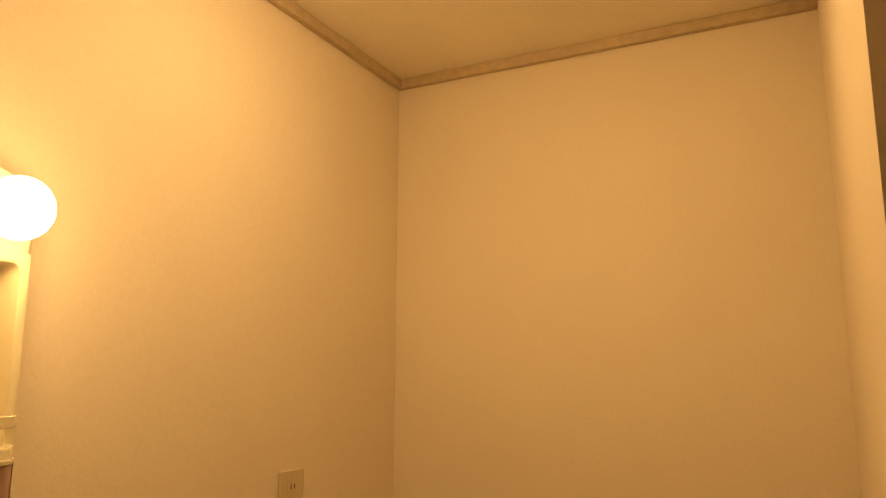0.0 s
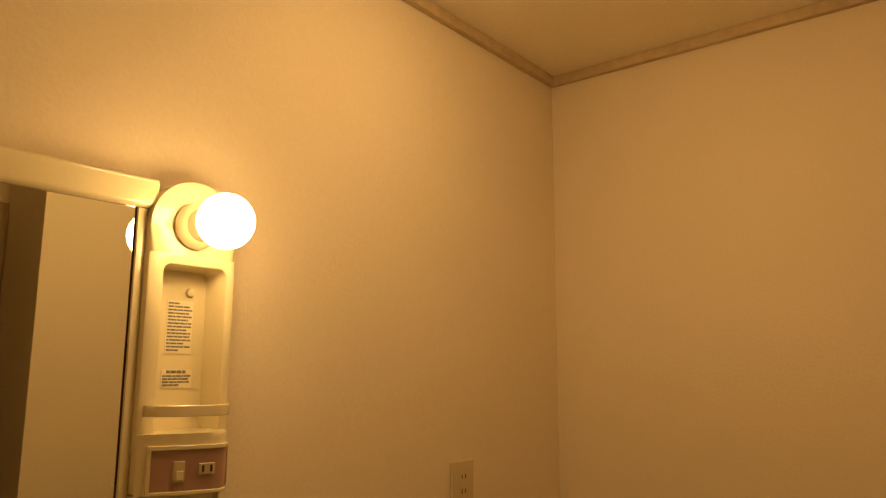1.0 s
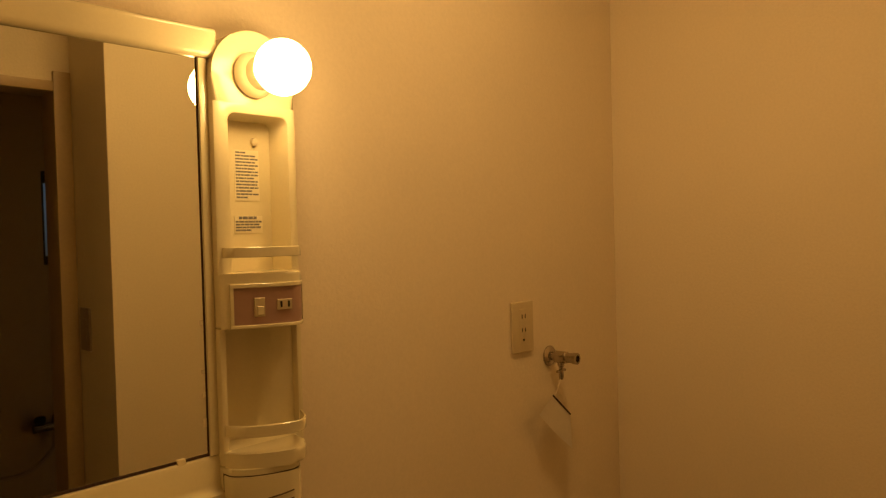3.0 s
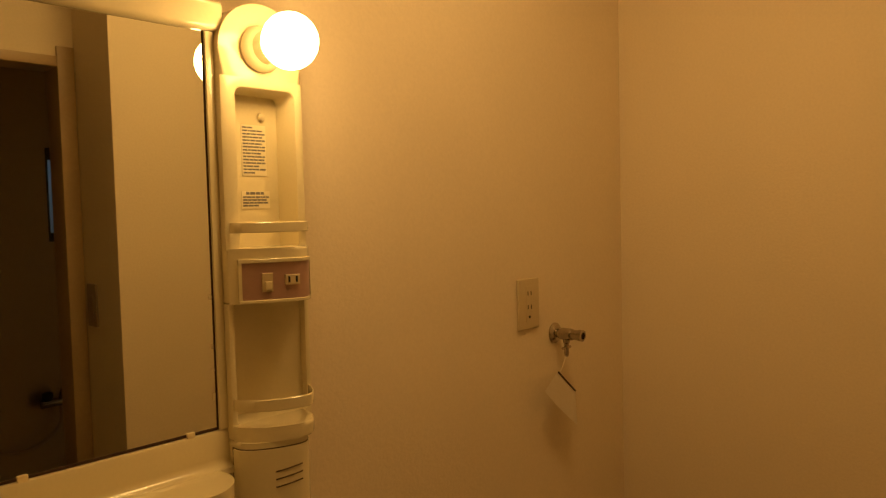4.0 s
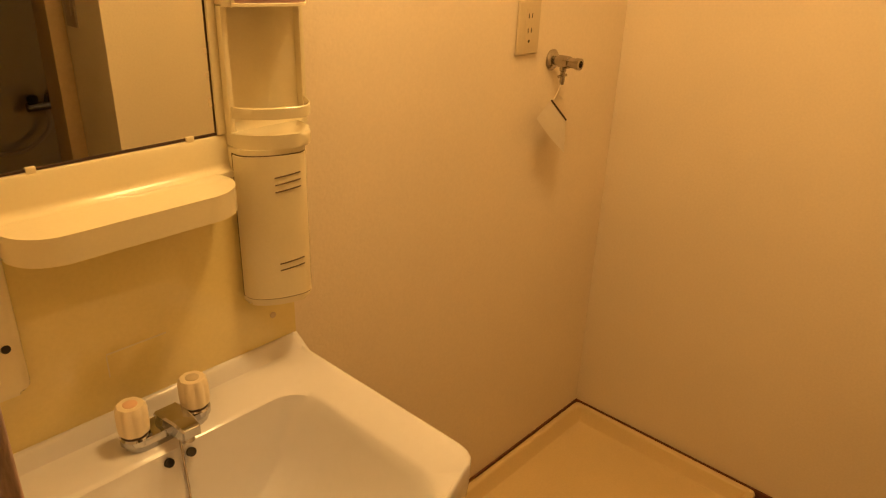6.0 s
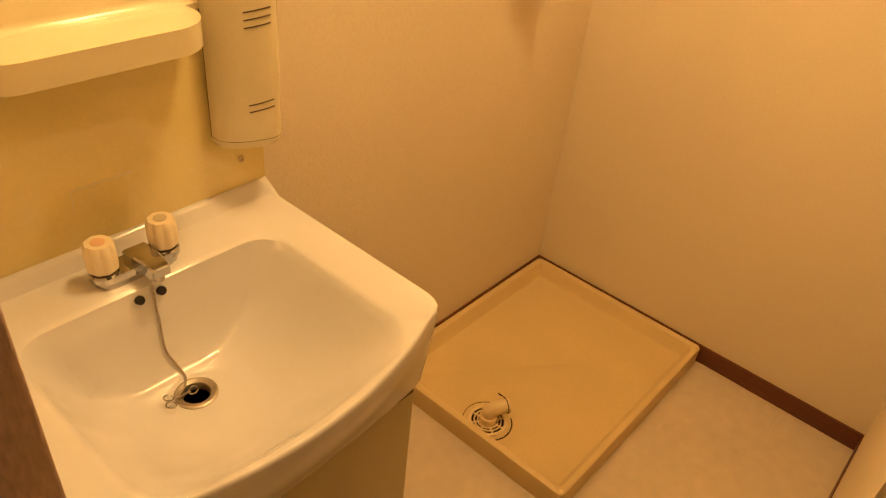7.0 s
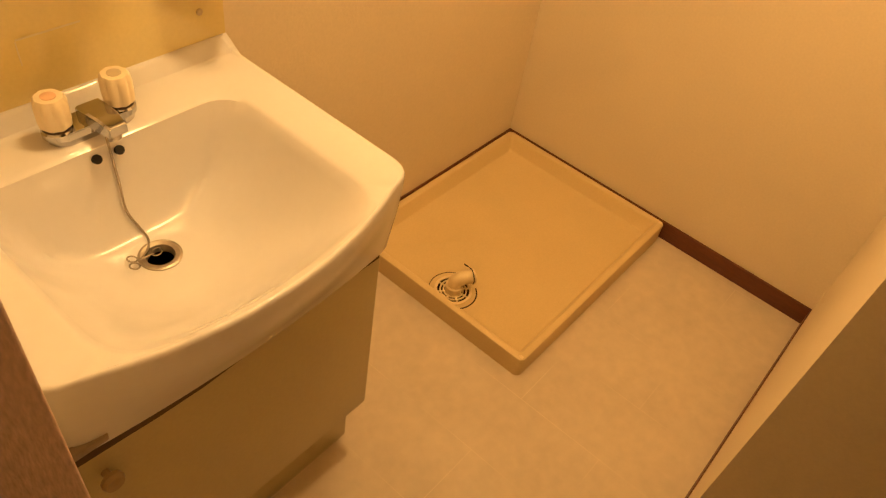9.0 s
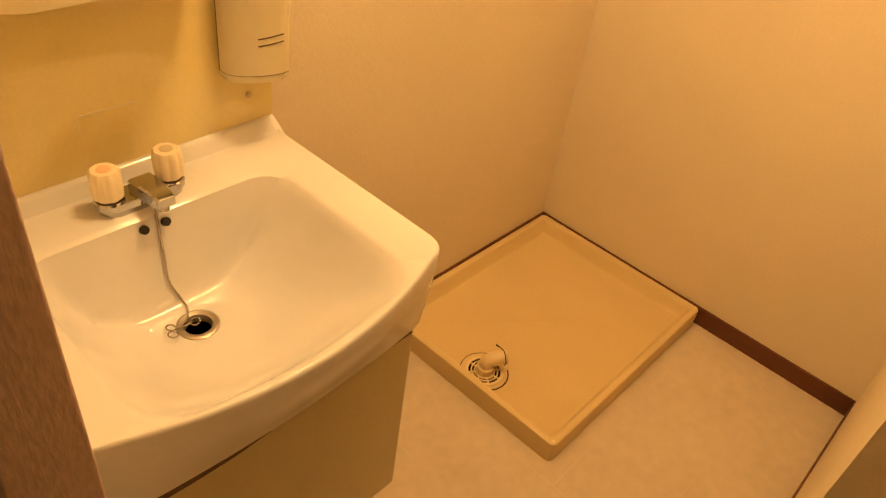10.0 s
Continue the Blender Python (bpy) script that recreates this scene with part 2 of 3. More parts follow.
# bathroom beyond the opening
structure("bath_floor", box(-2.0, 0.4, -3.0, BATH - 0.1, -0.14, -0.06), BATH_WALL, "bathroom floor in a darkened beige")
structure("wall_bath_east", box(0.4, 0.5, -3.1, BATH - 0.1, -0.06, CEIL), BATH_WALL, "bathroom wall panel in a darkened colour")
structure("wall_bath_west", box(-2.1, -2.0, -3.1, BATH - 0.1, -0.06, CEIL), BATH_WALL, "bathroom wall panel in a darkened colour")
WB0, WB1, WZ0, WZ1 = -0.528, 0.03, 1.42, 1.89
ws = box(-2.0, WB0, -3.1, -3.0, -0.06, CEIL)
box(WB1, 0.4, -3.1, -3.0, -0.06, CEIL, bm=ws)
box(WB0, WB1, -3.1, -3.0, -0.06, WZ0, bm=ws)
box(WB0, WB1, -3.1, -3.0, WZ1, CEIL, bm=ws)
structure("wall_bath_south", ws, BATH_WALL, "bathroom wall in a darkened colour, with a small window")
window = tagged(empty("window_1", (WB0 + WB1) / 2, -3.02, WZ0), "small dark-framed bathroom window with frosted glass at dusk", kind="structure")
for a, b, c, d in ((WB0, WB1, WZ0, WZ0 + 0.045), (WB0, WB1, WZ1 - 0.06, WZ1), (WB0, WB0 + 0.014, WZ0 + 0.045, WZ1 - 0.06), (WB1 - 0.03, WB1, WZ0 + 0.045, WZ1 - 0.06)):
    part("window_frame", box(a, b, -3.05, -3.01, c, d, 0.002), BLACK, window)
pane = part("pane", box(WB0 + 0.014, WB1 - 0.03, -3.035, -3.030, WZ0 + 0.045, WZ1 - 0.06), GLASS, window)
pane.visible_shadow = False

# door frame of the bathroom
door = tagged(empty("door_1", (DX0 + JX) / 2, BATH, 0), "open bathroom doorway with a bronze metal frame", kind="structure")
part("door_post", box(DX1, JX - 0.002, BATH - 0.09, BATH + 0.012, 0, DZ + 0.03, 0.003), ALUMINIUM, door)
part("door_post", box(DX0, DX0 + 0.03, BATH - 0.098, BATH + 0.012, 0, DZ, 0.003), ALUMINIUM, door)
part("door_head", box(DX0 + 0.03, DX1, BATH - 0.098, BATH + 0.012, DZ - 0.03, DZ, 0.003), ALUMINIUM, door)

# baseboards and ceiling moulding
structure("baseboard_north", box(-1.15, -0.007, YW - 0.007, YW, 0, 0.062, 0.002), DARK_WOOD, "dark brown wooden baseboard", True)
structure("baseboard_east", box(-0.007, 0, YN, YW, 0, 0.062, 0.002), DARK_WOOD, "dark brown wooden baseboard", True)
structure("baseboard_south", box(JX, -0.007, YN, YN + 0.003, 0, 0.062, 0.0008), DARK_WOOD, "dark brown wooden baseboard", True)
structure("trim_north", box(WX, -0.018, YW - 0.018, YW, CEIL - 0.028, CEIL, 0.003), MOULDING, "slim brown ceiling moulding", True)
structure("trim_east", box(-0.018, 0, YN, YW, CEIL - 0.028, CEIL, 0.003), MOULDING, "slim brown ceiling moulding", True)
structure("trim_south", box(JX, -0.018, YN, YN + 0.018, CEIL - 0.028, CEIL, 0.003), MOULDING, "slim brown ceiling moulding", True)

# The vanity, its mirror and the wall fittings are drawn with the wall at y = 0;
# this scales them about the camera's eye, to fit its view with the wall at YW.
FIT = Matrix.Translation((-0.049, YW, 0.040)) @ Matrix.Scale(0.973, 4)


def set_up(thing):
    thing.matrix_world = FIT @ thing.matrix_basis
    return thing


# ---- vanity ----
T = 0.778        # top of the basin
XC = -1.424      # middle of the vanity


def front(dx, k=0.75, y0=-0.555):
    return y0 + k * dx * dx


def basin_outline(half, back, y0, k, corner):
    """Plan outline with a bowed front and round front corners."""
    flat = half - corner
    pts = [(XC - half, back), (XC + half, back)]
    yc = front(flat, k, y0)
    side = yc + corner * 1.1
    for i in range(9):
        t = i / 8
        x = (1 - t) ** 2 * half + 2 * t * (1 - t) * half + t * t * flat
        y = (1 - t) ** 2 * side + 2 * t * (1 - t) * (yc + corner * 0.12) + t * t * yc
        pts.append((XC + x, y))
    for i in range(1, 24):
        dx = flat - 2 * flat * i / 24
        pts.append((XC + dx, front(dx, k, y0)))
    right = pts[2:11]
    pts += [(2 * XC - x, y) for x, y in right[::-1]]
    return pts


def radial(outline, centre, angles):
    """Points of an outline in the given directions from a centre."""
    out = []
    for a in angles:
        dx, dy = math.cos(a), math.sin(a)
        best = 0
        for (x0, y0), (x1, y1) in zip(outline, outline[1:] + outline[:1]):
            ex, ey = x1 - x0, y1 - y0
            den = dx * ey - dy * ex
            if abs(den) < 1e-12:
                continue
            t = ((x0 - centre[0]) * ey - (y0 - centre[1]) * ex) / den
            s = ((x0 - centre[0]) * dy - (y0 - centre[1]) * dx) / den
            if t > 0 and -1e-9 <= s <= 1 + 1e-9:
                best = max(best, t)
        out.append((centre[0] + best * dx, centre[1] + best * dy))
    return out


DRAIN = (XC - 0.006, -0.262)
BOWL_BACK = -0.168
BOWL_X = -0.001
DEPTH = 0.172


def make_basin():
    basin = tagged(empty("washbasin", XC, -0.28, T - 0.166), "white ceramic washbasin with a bowed front and plug hole", "washbasin")
    centre, n = (XC, -0.30), 144
    angles = [2 * math.pi * i / n for i in range(n)]
    corners = [math.atan2(y - centre[1], x - centre[0]) % (2 * math.pi) for x, y in ((XC - 0.2975, -0.003), (XC + 0.2975, -0.003))]
    angles = sorted(angles + corners)
    n = len(angles)
    outer = basin_outline(0.2975, -0.003, -0.568, 0.83, 0.045)
    rim_out = [(x + BOWL_X, y) for x, y in basin_outline(0.223, BOWL_BACK + 0.008, -0.5575, 0.79, 0.080)]
    rim = [(x + BOWL_X, y) for x, y in rounded_bowl(0.215, BOWL_BACK, -0.550)]
    mid = basin_outline(0.2985, -0.01, -0.553, 0.68, 0.045)

    def lip(y):
        t = max(0, min(1, (y + 0.083) / 0.021))
        return 0.026 * t * t * (3 - 2 * t)

    loops = []
    loops.append([(x, y, T - 0.166) for x, y in radial(basin_outline(0.294, -0.02, -0.510, 0.22, 0.04), centre, angles)])
    loops.append([(x, y, T - 0.125) for x, y in radial(basin_outline(0.296, -0.012, -0.528, 0.40, 0.045), centre, angles)])
    loops.append([(x, y, T - 0.075) for x, y in radial(mid, centre, angles)])
    loops.append([(x, y, T - 0.028) for x, y in radial(outer, centre, angles)])
    loops.append([(x, y, T - 0.0065 + lip(y)) for x, y in radial(outer, centre, angles)])
    for half, back, y0, k, drop in ((0.2967, -0.0042, -0.567, 0.83, 0.0025), (0.2945, -0.0065, -0.5652, 0.83, 0.0006), (0.291, -0.045, -0.5638, 0.83, 0.0),
                                    (0.289, -0.061, -0.5630, 0.825, 0.0), (0.288, -0.0645, -0.5627, 0.825, 0.0), (0.287, -0.068, -0.5624, 0.825, 0.0), (0.286, -0.072, -0.5621, 0.825, 0.0), (0.285, -0.0755, -0.5618, 0.825, 0.0),
                                    (0.283, -0.080, -0.5613, 0.82, 0.0), (0.281, -0.085, -0.5610, 0.82, 0.0), (0.279, -0.092, -0.5606, 0.82, 0.0004)):
        loops.append([(x, y, T - drop + lip(y)) for x, y in radial(basin_outline(half, back, y0, k, 0.045), centre, angles)])
    loops.append([(x, y, T - 0.0015) for x, y in radial(rim_out, centre, angles)])
    edge = radial(rim, centre, angles)
    loops.append([(x, y, T - 0.007) for x, y in edge])
    oval = []
    for a in angles:
        dx, dy = math.cos(a), math.sin(a)
        ry = {True: BOWL_BACK - centre[1], False: 0.236}[dy > 0]
        r = 1 / ((abs(dx) / 0.212) ** 2.3 + (abs(dy) / ry) ** 2.3) ** (1 / 2.3)
        oval.append((centre[0] + r * dx, centre[1] + r * dy))
    hole = [(DRAIN[0] + 0.030 * math.cos(a), DRAIN[1] + 0.030 * math.sin(a)) for a in angles]

    def inside(x, y, s, a):
        """Height of the bowl: a steep back wall that meets a floor falling to the drain."""
        u = max(0.0, min(1.0, (BOWL_BACK - y) / 0.064))
        q = max(0.0, min(1.0, (abs(x - DRAIN[0]) - 0.030) / 0.188))
        w = max(0.0, min(1.0, (math.sin(a) + 0.15) / 0.45))
        w = w * w * (3 - 2 * w)
        back, floor_ = (1 - u) ** 3.3, ((1 - s) * (1 - w) + q * w) ** 2.6
        k = 0.075
        h = max(k - abs(back - floor_), 0) / k
        top = min(1.0, max(back, floor_) + h * h * k / 4)
        return T - 0.007 - (DEPTH - 0.007) * (1 - top)

    for i in range(1, 25):
        s = i / 24
        w = min(1.0, 2 * s)
        from_ = [(x0 + (u - x0) * w, y0 + (v - y0) * w) for (x0, y0), (u, v) in zip(edge, oval)]
        flat = [(x0 + (x1 - x0) * s, y0 + (y1 - y0) * s) for (x0, y0), (x1, y1) in zip(from_, hole)]
        blend = min(1.0, 5 * s)
        fall = [T - 0.007 - (DEPTH - 0.007) * (1 - (1 - s) ** (2.75 + 0.55 * math.sin(a))) for a in angles]
        loops.append([(x, y, z + (inside(x, y, s, a) - z) * blend * min(1.0, 6 * (1 - s))) for (x, y), z, a in zip(flat, fall, angles)])
    bm = bmesh.new()
    rings = [[bm.verts.new(p) for p in loop] for loop in loops]
    for a, b in zip(rings, rings[1:]):
        for k in range(n):
            bm.faces.new((a[k], a[(k + 1) % n], b[(k + 1) % n], b[k]))
    bowl = part("bowl", bm, CERAMIC, basin)
    for p in bowl.data.polygons:
        p.use_smooth = True
    z = T - DEPTH
    part("drain_ring", lathe([(0.034, -0.002), (0.034, 0.002), (0.030, 0.0035), (0.023, 0.0015), (0.021, -0.004), (0.0205, -0.02)], (*DRAIN, z), 40, caps=False), DRAIN_STEEL, basin, "dull metal drain ring")
    part("drain_hole", lathe([(0.021, 0.0), (0.0, 0.0)], (*DRAIN, z - 0.012), 32), BLACK, basin, "black open plug hole")
    for dx in (-0.018, 0.018):
        tilt = Matrix.Rotation(radians(66), 4, "X")
        part("overflow_hole", lathe([(0.0072, -0.006), (0.0072, 0.0008), (0.0, 0.0008)], (XC - 0.010 + dx, BOWL_BACK - 0.0070, T - 0.021), 20, tilt), BLACK, basin, "dark oval overflow hole")
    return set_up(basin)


def rounded_bowl(half, back, y0):
    pts = []
    r = 0.052
    for i in range(9):
        a = radians(180 - 90 * i / 8)
        pts.append((XC - half + r + r * math.cos(a), back - r + r * math.sin(a)))
    for i in range(9):
        a = radians(90 - 90 * i / 8)
        pts.append((XC + half - r + r * math.cos(a), back - r + r * math.sin(a)))
    tail = basin_outline(half, back, y0, 0.72, 0.080)
    return pts + tail[2:]


make_basin()


def make_cabinet():
    cab = tagged(empty("vanity_cabinet", XC, -0.25, 0), "pale olive laminate vanity cabinet under the basin", "vanity cabinet")
    part("body", box(XC - 0.308, XC + 0.262, -0.470, -0.004, 0.146, 0.585, 0.003), LAMINATE, cab)
    part("toe_kick", box(XC - 0.305, XC + 0.259, -0.442, -0.02, -0.0411, 0.145, 0.002), LAMINATE, cab)
    part("cabinet_door", box(XC - 0.308, XC + 0.262, -0.490, -0.472, 0.150, 0.606, 0.004, 3), LAMINATE, cab)
    # Dark strips laid on the door front stand in for a shadowed gap.
    for line in (((-0.300, 0.592), (-0.225, 0.585), (-0.165, 0.579), (-0.095, 0.576), (-0.030, 0.580), (-0.020, 0.588), (-0.060, 0.604), (-0.300, 0.604)), ((0.120, 0.598), (0.165, 0.593), (0.258, 0.5955), (0.258, 0.604), (0.165, 0.604))):
        bm = bmesh.new()
        fr = [bm.verts.new((XC + x, -0.4906, z)) for x, z in line]
        bk = [bm.verts.new((XC + x, -0.4890, z)) for x, z in line]
        bm.faces.new(fr), bm.faces.new(bk[::-1])
        for k in range(len(line)):
            bm.faces.new((fr[k], bk[k], bk[(k + 1) % len(line)], fr[(k + 1) % len(line)]))
        part("joint", bm, GAP_BROWN, cab, "dark strip standing for the shadowed gap under the basin", smooth=False)
    part("knob", lathe([(0.006, 0), (0.006, 0.010), (0.015, 0.014), (0.016, 0.020), (0.013, 0.026), (0.0, 0.027)], (XC - 0.254, -0.490, 0.542), 24, Matrix.Rotation(radians(90), 4, "X")), KNOB_BROWN, cab, "round brown knob")
    part("name_badge", prism(rounded(XC - 0.290, XC - 0.238, -0.5045, -0.490, 0.003, 3), 0.626, 0.638, 0.001), GREY_BAR, cab, "small grey badge")
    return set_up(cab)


make_cabinet()


# ---- mixer tap on the basin ----
def make_mixer():
    x, y = -1.4275, -0.128
    tap = tagged(empty("mixer_tap", x, y, T), "chrome two-handle mixer tap with cream knobs", "tap")
    part("base", prism(rounded(x - 0.066, x + 0.066, y - 0.022, y + 0.020, 0.020, 6), T - 0.002, T + 0.020, 0.005, 3), CHROME, tap)
    sp = bmesh.new()
    prof = [(y + 0.010, 0.016, 0.036, 0.020), (y - 0.020, 0.016, 0.040, 0.019), (y - 0.045, 0.018, 0.042, 0.017), (y - 0.066, 0.021, 0.040, 0.015), (y - 0.070, 0.023, 0.038, 0.013)]
    rings = []
    for py, z0, z1, w in prof:
        rings.append([sp.verts.new((x + 0.006 + sx * w, py, T + zz)) for sx, zz in ((-1, z0), (1, z0), (1, z1 - 0.003), (0.82, z1), (-0.82, z1), (-1, z1 - 0.003))])
    for a, b in zip(rings, rings[1:]):
        for k in range(6):
            sp.faces.new((a[k], a[(k + 1) % 6], b[(k + 1) % 6], b[k]))
    sp.faces.new(rings[0]), sp.faces.new(rings[-1])
    part("spout", sp, CHROME, tap)
    part("spout_outlet", lathe([(0.009, 0), (0.009, 0.010), (0.0, 0.010)], (x + 0.006, y - 0.056, T + 0.011), 20), WORN_CHROME, tap)
    for dx, cap in ((-0.0495, RED_CAP), (0.0495, BLUE_CAP)):
        part("collar", lathe([(0.0225, 0), (0.0225, 0.009), (0.020, 0.012), (0.016, 0.013)], (x + dx, y, T + 0.010), 32), CHROME, tap)
        part("seal", lathe([(0.0200, 0), (0.0200, 0.008)], (x + dx, y, T + 0.020), 24), SLOT, tap)
        bm = bmesh.new()
        n = 48
        rr = []
        for r, h in ((0.0195, 0.0), (0.0226, 0.003), (0.0240, 0.014), (0.0240, 0.036), (0.0226, 0.043), (0.0190, 0.0482), (0.0105, 0.0485)):
            ring = []
            for k in range(n):
                a = 2 * math.pi * k / n
                flute = 1 - 0.13 * (0.5 - 0.5 * math.cos(8 * a)) ** 1.6 * (1.0 if 0.010 < h < 0.044 else 0.35)
                ring.append(bm.verts.new((x + dx + r * flute * math.cos(a), y + r * flute * math.sin(a), T + 0.0255 + h)))
            rr.append(ring)
        for a, b in zip(rr, rr[1:]):
            for k in range(n):
                bm.faces.new((a[k], a[(k + 1) % n], b[(k + 1) % n], b[k]))
        bm.faces.new(rr[0][::-1])
        bm.faces.new(rr[-1])
        knob = part("handle", bm, KNOB, tap, "cream fluted plastic handle")
        part("cap", lathe([(0.0105, 0.0), (0.0105, 0.0008), (0.009, 0.0014), (0.0, 0.0014)], (x + dx, y, T + 0.0739), 24), cap, knob)
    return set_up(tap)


make_mixer()


def make_chain():
    chain = tagged(empty("plug_chain", DRAIN[0], DRAIN[1], T - DEPTH), "thin metal ball chain hanging from the tap into the bowl", "chain")
    line = [(-1.428, -0.166, T + 0.012), (-1.4295, -0.172, T - 0.008), (-1.4305, -0.177, T - 0.050), (-1.4312, -0.181, T - 0.074), (-1.4350, -0.192, T - 0.122), (-1.4275, -0.203, T - 0.151), (-1.4240, -0.217, T - 0.165), (-1.4290, -0.231, T - 0.166), (-1.4410, -0.247, T - 0.163), (-1.4560, -0.257, T - 0.161)]
    pts = smooth_line(line, 14)
    bm = bmesh.new()
    for p in pts:
        bmesh.ops.create_icosphere(bm, subdivisions=1, radius=0.0023, matrix=Matrix.Translation(p))
    tube(pts, 0.0008, 5, bm=bm)
    part("bead_chain", bm, WORN_CHROME, chain)
    ring = lambda c, r, tilt=0: [Vector(c) + Matrix.Rotation(radians(tilt), 3, "Y") @ Vector((r * math.cos(2 * math.pi * k / 20), r * math.sin(2 * math.pi * k / 20), 0)) for k in range(20)]
    z = T - DEPTH
    part("ring", tube(ring((-1.471, -0.252, z + 0.012), 0.0075, 15), 0.0014, 6, closed=True), WORN_CHROME, chain)
    part("ring", tube(ring((-1.476, -0.267, z + 0.012), 0.0075, 10), 0.0014, 6, closed=True), WORN_CHROME, chain)
    part("ring", tube(ring((-1.432, -0.257, z + 0.006), 0.0075, -14), 0.0012, 6, closed=True), WORN_CHROME, chain)
    part("link", tube(smooth_line([(-1.467, -0.259, z + 0.012), (-1.453, -0.260, z + 0.011), (-1.438, -0.258, z + 0.008)], 6), 0.0016, 6), WORN_CHROME, chain)
    part("hook", tube(smooth_line([(-1.425, -0.162, T + 0.022), (-1.421, -0.169, T + 0.018), (-1.423, -0.167, T + 0.008), (-1.426, -0.163, T + 0.012)], 6), 0.0014, 6), WORN_CHROME, chain)
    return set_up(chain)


make_chain()


# ---- mirror unit above the basin ----
PX0, PX1 = -1.233, -1.084       # the shelf column
MX0, MX1 = -1.600, -1.247       # the mirror
MZ0, MZ1 = 1.259, 1.857


def bow(t, d0, d, p=1.75):
    """Depth of the column's curved front, t from its left end to its right."""
    s = min(1.0, t * 1.3)
    rise = d0 + (d - d0) * (1 - (1 - s) ** p) ** (1 / p)
    return rise * (1 - 0.42 * max(0.0, (t - 0.62) / 0.38) ** 2.6)


def column_plan(x0, x1, d, d0=0.058, p=1.75):
    """Plan of a curved-front piece of the column, from the back plate forward."""
    pts = [(x0, -0.014)]
    for i in range(27):
        t = (i / 26) ** 1.7
        pts.append((x0 + (x1 - x0) * t, -bow(t, d0, d, p)))
    pts.append((x1, -0.014))
    return pts


def leaf_plan(start, t1, out):
    """Plan of a curved leaf that wraps the locker's side and front, proud of it by out."""
    x0, x1 = PX0 + 0.000, PX1 - 0.028
    ts = [t1 * (i / 26) ** 1.7 for i in range(27)]
    pts = [(x0 + (x1 - x0) * t - out * (1 - t) ** 6, -bow(t, 0.074, 0.125) - out) for t in ts]
    return [(pts[0][0], start)] + pts + [(pts[-1][0], -0.05), (x0 + 0.02, start)]


def curved_bar(x0, x1, d0, d, z0, z1, thick):
    """A thin upright band along the column's curved front."""
    bm = bmesh.new()
    rings = []
    n = 22
    for i in range(n + 1):
        t = (i / n) ** 1.5
        x, y = x0 + (x1 - x0) * t, -bow(t, d0, d)
        e = min(0.0012, thick / 3)
        rings.append([bm.verts.new((x, yy, zz)) for yy, zz in ((y, z0 + e), (y, z1 - e), (y + e, z1), (y + thick - e, z1), (y + thick, z1 - e), (y + thick, z0 + e), (y + thick - e, z0), (y + e, z0))])
    for a, b in zip(rings, rings[1:]):
        for k in range(8):
            bm.faces.new((a[k], a[(k + 1) % 8], b[(k + 1) % 8], b[k]))
    bm.faces.new(rings[0]), bm.faces.new(rings[-1])
    return bm


def block_bar(x0, x1, out, z0, z1, thick):
    """A band that follows the switch block's front, proud of it by out."""
    b0, b1 = PX0 + 0.001, PX1 - 0.006
    bm, rings, n = bmesh.new(), [], 20
    for i in range(n + 1):
        x = x0 + (x1 - x0) * i / n
        y = -bow((x - b0) / (b1 - b0), 0.063, 0.114, 1.2) - out
        rings.append([bm.verts.new((x, yy, zz)) for yy, zz in ((y, z0 + 0.0008), (y, z1 - 0.0008), (y + 0.0008, z1), (y + thick, z1), (y + thick, z0), (y + 0.0008, z0))])
    for a, b in zip(rings, rings[1:]):
        for k in range(6):
            bm.faces.new((a[k], a[(k + 1) % 6], b[(k + 1) % 6], b[k]))
    bm.faces.new(rings[0]), bm.faces.new(rings[-1])
    return bm


def recess_frame(x0, x1, z0, z1, hx0, hx1, hz0, hz1, r, front=-0.062, back=-0.0135):
    """A moulded front round one recess: flat face, soft outer corners, rounded opening with sloping walls."""
    bm = bmesh.new()
    hole = rounded(hx0, hx1, hz0, hz1, r, 6)
    mx, mz = (hx0 + hx1) / 2, (hz0 + hz1) / 2
    angles = [math.atan2(z - mz, x - mx) for x, z in hole]
    corners = [math.atan2(z - mz, x - mx) for x, z in ((x0, z0), (x1, z0), (x1, z1), (x0, z1))]
    angles = sorted(set(angles + corners))
    rect = [(x0, z0), (x1, z0), (x1, z1), (x0, z1)]
    e = 0.004
    spec = [(rect, 0.0, back), (rect, 0.0, front + e), (rect, 0.0012, front + 0.0012), (rect, e, front)]
    spec += [(hole, -0.003, front), (hole, -0.0009, front + 0.0009), (hole, 0.0, front + 0.003), (hole, 0.004, back)]
    rings = []
    for outline, inset, y in spec:
        pts = radial(outline, (mx, mz), angles)
        ring = []
        for x, z in pts:
            ring.append(bm.verts.new((x + inset * max(-1, min(1, (mx - x) / 0.03)), y, z if outline is rect else z + inset * max(-1, min(1, (mz - z) / 0.03)))))
        rings.append(ring)
    n = len(angles)
    for a, b in zip(rings, rings[1:]):
        for k in range(n):
            bm.faces.new((a[k], a[(k + 1) % n], b[(k + 1) % n], b[k]))
    return bm


def bars(x0, x1, y, rows, mesh_z, h, rnd):
    """Rows of short bars, for printing too small to read."""
    bm = bmesh.new()
    for z, share in zip(mesh_z, rows):
        x = x0
        end = x0 + (x1 - x0) * share
        while x < end - 0.002:
            w = min(rnd.uniform(0.003, 0.011), end - x)
            box(x, x + w, y - 0.0004, y, z, z + h, bm=bm)
            x += w + rnd.uniform(0.0006, 0.0014)
    return bm


